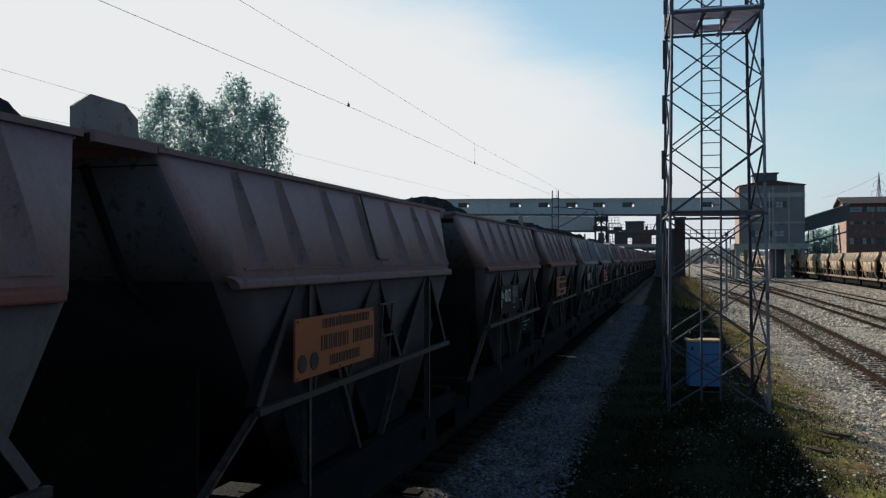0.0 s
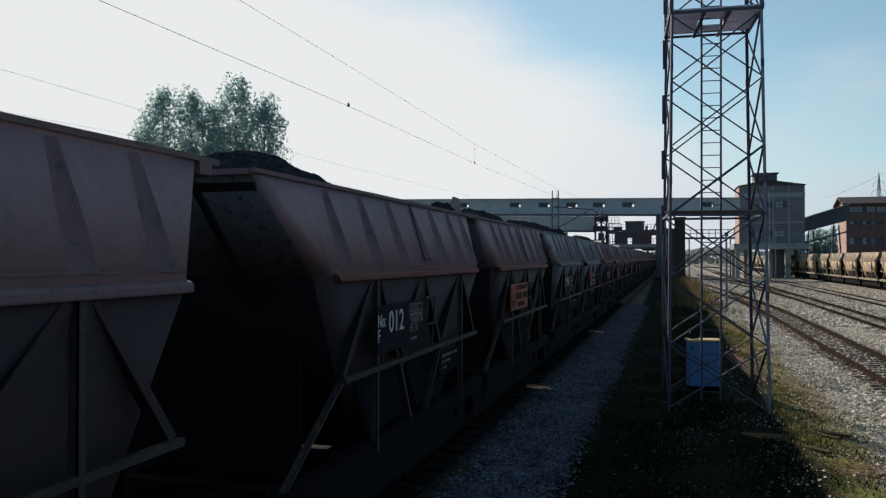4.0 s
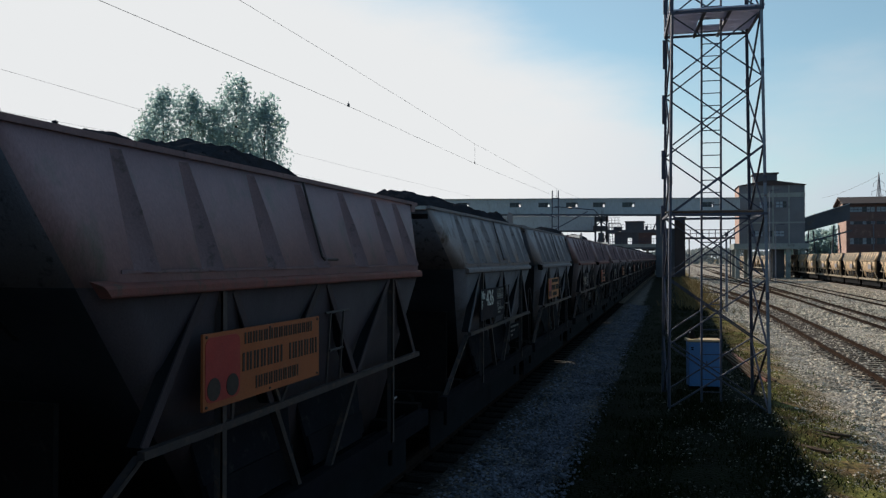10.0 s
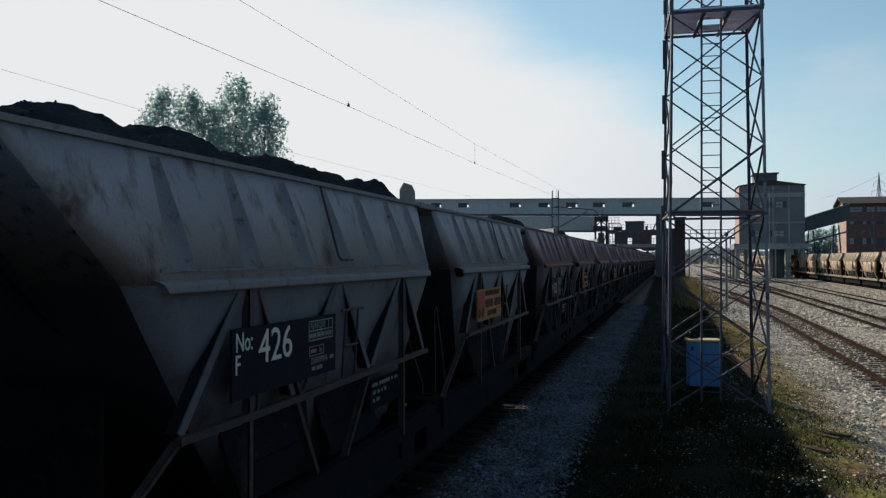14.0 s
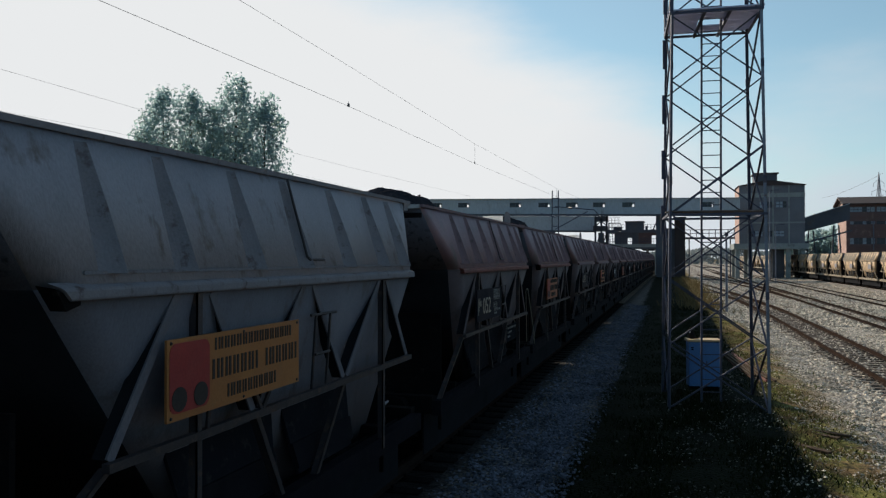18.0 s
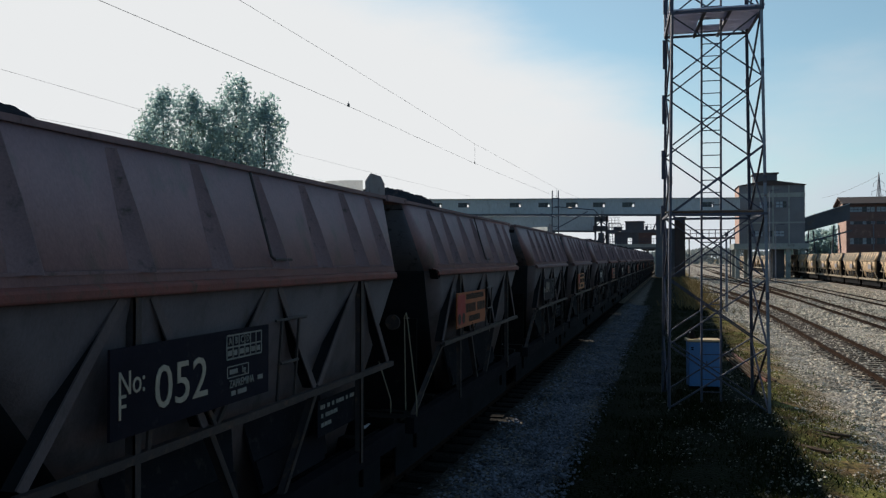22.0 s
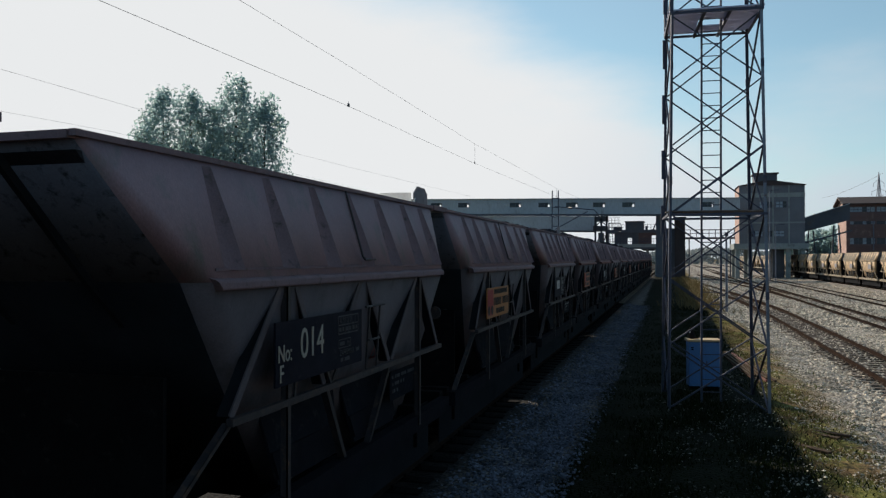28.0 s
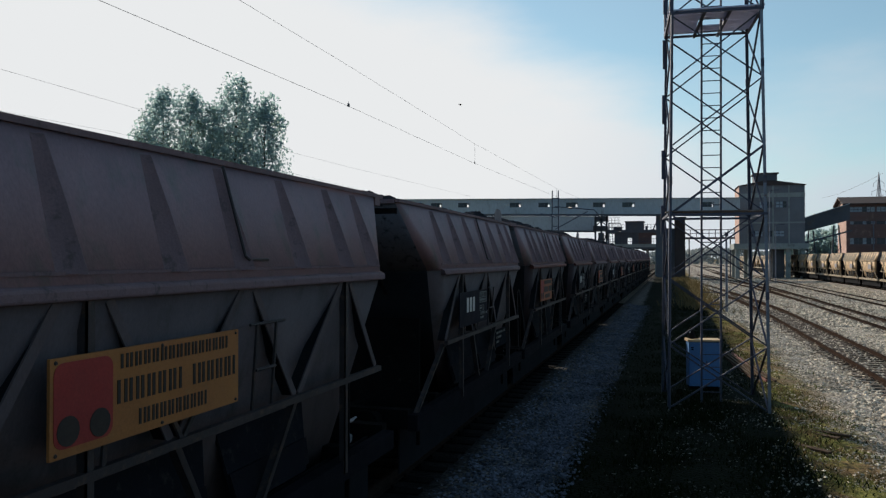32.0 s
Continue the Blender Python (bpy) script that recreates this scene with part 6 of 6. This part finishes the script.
# ---- ochre wagons on the far yard track ----
def ochre_row():
    proto = hopper_wagon("dusty ochre hopper wagon standing in a row on its track", M["ochre"], M["ochre"], M["ochre_dark"], M["ochre_dark"], group="row of ochre wagons", full=False)
    bm = bmesh.new()
    box(bm, -HALF - 0.012, -1.8, 2.1, -HALF + 0.01, -0.5, 2.62)
    part("plate", bm, M["pale"], proto)
    proto.scale = (1.08, 1.2, 1.06)
    for k in range(22):
        m = pose(24.2, 84.0 + k * 9.9, -0.28)
        if k == 0:
            proto.matrix_basis = m @ Matrix.Diagonal((*proto.scale, 1))
        else:
            copy_thing(proto, m)


ochre_row()


# ---- overhead line ----
def mast(x, y, arm, label, h=8.3):
    m = thing("catenary_mast", pose(x, y, -0.6), label, "mast", "overhead line masts")
    for dx in (-0.28, 0.28):
        bm = bmesh.new()
        beam(bm, (dx, 0, 0), (dx * 0.8, 0, h + 0.6), 0.07, 0.12)
        part("pole", bm, M["galv_dark"], m)
    bm = bmesh.new()
    for k in range(12):
        z = 0.6 + k * 0.7
        box(bm, -0.26, -0.03, z, 0.26, 0.03, z + 0.05)
    part("batten", bm, M["galv_dark"], m)
    bm = bmesh.new()
    tube(bm, [(0, 0, h - 0.6), (arm * 0.9, 0, h - 0.9), (arm, 0, h - 1.3)], 0.035, 6)
    tube(bm, [(0, 0, h - 2.3), (arm * 0.75, 0, h - 1.0)], 0.035, 6)
    part("bracket_arm", bm, M["galv_dark"], m)
    bm = bmesh.new()
    tube(bm, [(0, 0, h - 1.4), (-1.1, 0, h - 1.1 if y > 0 else h - 1.7)], 0.03, 6)
    tube(bm, [(0, 0, 5.75), (-1.12, 0, 5.9)], 0.03, 6)
    part("feeder_arm", bm, M["galv_dark"], m)
    bm = bmesh.new()
    lathe(bm, [(0, 0.05), (0.05, 0.09), (0.1, 0.05), (0.15, 0.09), (0.2, 0.05), (0.25, 0.09), (0.3, 0.05)], (arm * 0.3, 0, h - 0.72), "x", 10)
    part("insulator", bm, M["porcelain"], m)


for y, side in ((57.5, 1), (112.0, 1), (-2.0, 1)):
    mast(-8.4, y, 3.2, "twin-pole grey steel catenary mast with bracket arm beside the train")


def wire(name, points, r, label):
    ob = part(name, wire_mesh(points, r), M["wire"])
    return tagged(ob, label, "wire", "overhead wires")


def wire_mesh(points, r):
    bm = bmesh.new()
    tube(bm, points, r, 5)
    return bm


def sagging(x, y0, y1, z, sag, n=14):
    return [(x, y0 + (y1 - y0) * k / n, z - sag * 4 * (k / n) * (1 - k / n)) for k in range(n + 1)]


wire("contact_wire", [(-5.2, -10, 5.62), (-5.2, 6, 5.65), (-5.2, 12, 5.76), (-5.2, 20.5, 5.82), (-5.2, 36, 6.1), (-5.2, 57.5, 6.35), (-5.2, 150, 6.4)], 0.0029, "dull copper contact wire over the train")
wire("catenary_wire", [(-5.2, -10, 6.5), (-5.2, 11.6, 6.44), (-5.2, 20.4, 6.36), (-5.2, 36, 6.5), (-5.2, 57.5, 7.0), (-5.2, 150, 7.0)], 0.0025, "thin carrying wire over the contact wire")
wire("feeder_wire", [(-9.5, 0, 6.02), (-9.5, 9, 6.0), (-9.5, 12, 5.98), (-9.5, 18, 5.97), (-9.5, 21, 6.0), (-9.5, 29, 6.13), (-9.5, 33.2, 6.2), (-9.5, 57, 6.6), (-9.5, 150, 6.6)], 0.0022, "thin feeder wire behind the train")
wire("feeder_wire", [(-9.5, 0, 5.33), (-9.5, 9, 5.38), (-9.5, 11.4, 5.45), (-9.5, 18, 5.43), (-9.5, 23, 5.39), (-9.5, 57.5, 5.3), (-9.5, 112, 5.3)], 0.0016, "thin lower feeder wire behind the train")
for y, za, zb in ((11.86, 5.76, 5.84), (20.45, 5.82, 6.36), (36.0, 6.1, 6.5)):
    wire("dropper", [(-5.2, y, za), (-5.2, y, zb)], 0.0035, "thin dropper between the overhead wires")
    bm = bmesh.new()
    box(bm, -5.212, y - 0.02, za - 0.012, -5.188, y + 0.02, za + 0.045)
    tagged(part("wire_clamp", bm, M["wire"]), "small clamp on the contact wire", "clamp", "wire clamps")
# power lines far to the right
for (xa, ya, za), (xb, yb, zb) in (((55.2, 324, 26.5), (44.9, 191, 22.2)), ((56.3, 325, 21.4), (44.9, 191, 17.3)), ((57.0, 325, 17.0), (44.9, 191, 12.3))):
    wire("power_line", [(xa + (xb - xa) * k / 10, ya + (yb - ya) * k / 10, za + (zb - za) * k / 10 - 3.2 * (k / 10) * (1 - k / 10)) for k in range(11)], 0.035, "distant sagging power line")


def pylon():
    p = thing("power_pylon", pose(92.2, 400, -0.6, 0, 0, 20), "distant grey steel power pylon with three cross arms", "pylon")
    for sx in (-1, 1):
        for sy in (-1, 1):
            bm = bmesh.new()
            beam(bm, (sx * 3.2, sy * 3.2, 0), (sx * 0.8, sy * 0.8, 30), 0.3, 0.3)
            beam(bm, (sx * 0.8, sy * 0.8, 30), (0, 0, 44), 0.25, 0.25)
            part("leg", bm, M["galv"], p)
    for z, w in ((31, 6.0), (35, 4.6), (39, 3.4)):
        bm = bmesh.new()
        beam(bm, (-w * 0.75, 0, z), (w * 0.75, 0, z), 0.16, 0.22)
        for s in (-1, 1):
            beam(bm, (s * w * 0.75, 0, z), (0, 0, z + 1.6), 0.12, 0.12)
            beam(bm, (s * w * 0.75, 0, z), (s * w * 0.75, 0, z - 1.8), 0.12, 0.12)
        part("cross_arm", bm, M["galv"], p)
    for k in range(9):
        z0, z1 = k * 3.4, (k + 1) * 3.4
        h0, h1 = 3.2 - 2.4 * z0 / 30, 3.2 - 2.4 * min(z1, 30) / 30
        bm = bmesh.new()
        beam(bm, (-h0, -h0, z0), (h1, -h1, z1), 0.15, 0.15)
        beam(bm, (h0, -h0, z0), (-h1, -h1, z1), 0.15, 0.15)
        part("brace", bm, M["galv"], p)


pylon()


def yard_pole(x, y, h, lamp_head, label):
    p = thing("yard_pole", pose(x, y, -0.62), label, "pole")
    bm = bmesh.new()
    tube(bm, [(0, 0, 0), (0, 0, h)], [0.09, 0.06], 8)
    part("shaft", bm, M["galv"], p)
    bm = bmesh.new()
    if lamp_head:
        tube(bm, [(0, 0, h - 0.1), (0.3, 0, h + 0.15), (0.9, 0, h + 0.2)], 0.04, 6)
        box(bm, 0.7, -0.12, h + 0.12, 1.3, 0.12, h + 0.24)
    else:
        box(bm, -0.09, -0.09, h - 0.25, 0.09, 0.09, h + 0.02)
    part("head", bm, M["galv_dark"], p)


yard_pole(3.55, 56.0, 5.6, False, "slim grey steel signal pole on the grass strip")
yard_pole(14.4, 128.0, 14.2, True, "tall slim grey yard lamp pole")
yard_pole(15.6, 131.0, 9.0, True, "slim grey yard lamp pole")


def work_lamp():
    p = thing("work_lamp", pose(17.58, 157.2, 5.0), "lit work lamp fixed under the brick tower", "lamp")
    bm = bmesh.new()
    box(bm, -0.25, -0.1, -0.42, 0.25, 0.1, 0.0)
    soften_edges(bm, 0.03, 2)
    part("housing", bm, M["galv_dark"], p)
    bm = bmesh.new()
    lathe(bm, [(-0.13, 0.17), (-0.102, 0.18)], (0, 0, -0.21), "y", 16)
    part("lens", bm, M["lamp_glow"], p, "glowing white lens")


work_lamp()


# ---- trees ----
def tree(x, y, base, height, spread, clumps, seed, label, leaf=0.16, mat="leaf", low=0.3, per=60):
    """A tapered trunk with limbs and a crown of many small leaves in loose clumps."""
    rng = random.Random(seed)
    t = thing("tree", pose(x, y, base), label, "tree")
    bm = bmesh.new()
    tube(bm, [(0, 0, 0), (0.1, 0.05, height * 0.3), (-0.05, 0.1, height * 0.6), (0.05, 0, height * 0.94)], [height * 0.011, height * 0.008, height * 0.005, 0.015], 8)
    tips = []
    for k in range(clumps):
        f = low + (1 - low) * ((k + rng.random()) / clumps)
        a = rng.uniform(0, 2 * math.pi)
        # widest low down, drawn in towards the tip
        wide = spread * (1.0 - 0.75 * max(0.0, (f - 0.74) / 0.26) ** 1.6) * (0.55 + 0.45 * min(1, (f - low) / 0.2 + 0.4))
        r = wide * math.sqrt(rng.uniform(0.05, 1.0))
        tip = Vector((r * math.cos(a), r * math.sin(a), f * height + rng.uniform(-0.3, 0.3)))
        tips.append(tip)
        root = Vector((0, 0, max(height * 0.12, (f - 0.16) * height * 0.95)))
        mid = root.lerp(tip, 0.55) + Vector((0, 0, 0.25))
        if k % 3 == 0:
            tube(bm, [root, mid, tip], [0.018, 0.010, 0.004], 4, False)
    part("trunk", bm, M["bark"], t)
    gen = np.random.default_rng(seed)
    verts, n = [], 0
    for tip in tips:
        size = rng.uniform(0.6, 1.1) * min(1.0, spread * 0.36)
        m = int(per * rng.uniform(0.6, 1.3))
        c = gen.normal(0, 1, (m, 3))
        c = c / np.linalg.norm(c, axis=1)[:, None] * gen.uniform(0.2, 1, (m, 1)) ** 0.5 * np.array([size * 0.85, size * 0.85, size * 1.5])
        c += np.array(tip)
        u = gen.normal(0, 1, (m, 3))
        u /= np.linalg.norm(u, axis=1)[:, None]
        w = np.cross(u, gen.normal(0, 1, (m, 3)))
        w /= np.linalg.norm(w, axis=1)[:, None]
        s = leaf * gen.uniform(0.6, 1.3, (m, 1))
        verts.append(np.stack([c - u * s, c + w * s * 0.55, c + u * s, c - w * s * 0.55], 1).reshape(-1, 3))
        n += m
    v = np.concatenate(verts)
    faces = np.arange(len(v)).reshape(-1, 4)
    crown = part("crown", raw_mesh("crown", v, faces, M[mat]), None, t)
    return t


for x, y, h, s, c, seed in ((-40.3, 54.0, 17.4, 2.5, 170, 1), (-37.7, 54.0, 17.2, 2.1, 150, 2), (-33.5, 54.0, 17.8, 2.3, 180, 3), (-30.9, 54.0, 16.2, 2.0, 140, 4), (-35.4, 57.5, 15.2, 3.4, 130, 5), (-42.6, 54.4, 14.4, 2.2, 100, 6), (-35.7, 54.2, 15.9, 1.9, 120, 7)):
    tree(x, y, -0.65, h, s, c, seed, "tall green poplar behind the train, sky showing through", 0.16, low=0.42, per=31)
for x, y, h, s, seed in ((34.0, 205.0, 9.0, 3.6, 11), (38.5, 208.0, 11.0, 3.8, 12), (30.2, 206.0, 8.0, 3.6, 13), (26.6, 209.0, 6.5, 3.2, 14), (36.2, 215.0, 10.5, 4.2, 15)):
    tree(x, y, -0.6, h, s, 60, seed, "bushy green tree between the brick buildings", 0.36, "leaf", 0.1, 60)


def far_woods():
    """A ragged line of distant trees along the horizon, as one mesh of leaf clumps."""
    gen = np.random.default_rng(77)
    n = 30000
    x = gen.uniform(-420, 620, n)
    y = 560 + gen.normal(0, 12, n)
    top = 9 + 4 * np.array([noise.noise((v * 0.02, 0, 0)) + 0.6 * noise.noise((v * 0.11, 3, 0)) for v in x])
    z = gen.uniform(0, 1, n) ** 0.8 * top - 0.6
    c = np.stack([x, y, z], 1)
    u = gen.normal(0, 1, (n, 3))
    u /= np.linalg.norm(u, axis=1)[:, None]
    w = np.cross(u, gen.normal(0, 1, (n, 3)))
    w /= np.linalg.norm(w, axis=1)[:, None]
    s = gen.uniform(0.8, 1.9, (n, 1))
    v = np.stack([c - u * s, c + w * s * 0.6, c + u * s, c - w * s * 0.6], 1).reshape(-1, 3)
    ob = new("far_woods", raw_mesh("far_woods", v, np.arange(len(v)).reshape(-1, 4), M["leaf_far"]))
    tagged(ob, "hazy line of distant trees beyond the yard", "trees", kind="stuff")


far_woods()


# ---- a bird that crosses the sky near the end ----
def build_bird():
    b = thing("bird", None, "small dark bird flying across the sky", "bird")
    bm = bmesh.new()
    lathe(bm, [(-0.16, 0.01), (-0.10, 0.035), (0.0, 0.055), (0.08, 0.045), (0.13, 0.03), (0.17, 0.006)], (0, 0, 0), "x", 10)
    part("body", bm, M["under"], b, smooth=True)
    bm = bmesh.new()
    slab(bm, [(0.10, -0.05, 0.0), (0.24, -0.06, 0.0), (0.24, 0.06, 0.0), (0.10, 0.05, 0.0)], 0.01)
    part("tail", bm, M["under"], b)
    for s in (-1, 1):
        bm = bmesh.new()
        slab(bm, [(-0.08, 0, 0), (0.08, 0, 0), (0.06, s * 0.2, 0.0), (0.02, s * 0.36, 0.0)], 0.012)
        part("wing", bm, M["under"], b)
    return b


BIRD = build_bird()


# ---- what moves ----
# metres that the train has run towards the camera, second by second
RUN = (-11.368, -9.759, -8.111, -6.415, -4.722, -2.954, -1.156, 0.671, 2.524, 4.407, 6.326, 8.281, 10.268, 12.286, 14.335, 16.417, 18.534, 20.69, 22.887, 25.119, 27.38, 29.662, 31.96, 34.272, 36.6, 38.948, 41.32, 43.721, 46.168, 48.667, 51.214, 53.803, 56.458)


BIRD_ROWS = ((0.0, 370.0, 190.0, 30.0), (28.5, 18.13, 88.69, 21.52), (30.5, -3.72, 82.17, 19.87), (31.0, -9.82, 80.36, 18.87), (31.5, -15.86, 78.56, 18.63), (32.0, -21.17, 76.97, 19.28))


def run_at(t):
    return float(np.interp(t, range(33), RUN))


def motions():
    for w, away, load in TRAIN:
        rows = [(float(t), pose(TRAIN_X, away - RUN[t] - 3.02, 0.0)) for t in range(33)]
        walk(w, rows)
        walk(load, rows)
        for child in w.children:
            if child.name.startswith("wheelset"):
                y = child.location.y
                turns = [(k * 8 / 30, pose(0, y, 0.46, math.degrees((run_at(k * 8 / 30) - RUN[0]) / 0.45), 0, 0)) for k in range(121)]
                walk(child, turns)
    # the bird's level flight, and its wing beats
    walk(BIRD, [(t, pose(x, y, z)) for t, x, y, z in BIRD_ROWS])
    for child in BIRD.children:
        if child.name.startswith("wing"):
            side = 1 if child.data.vertices[2].co.y + child.data.vertices[3].co.y > 0 else -1
            walk(child, [(k * 0.2, pose(0, 0, 0.02, side * (28 if k % 2 else -22), 0, 0)) for k in range(161)])


motions()
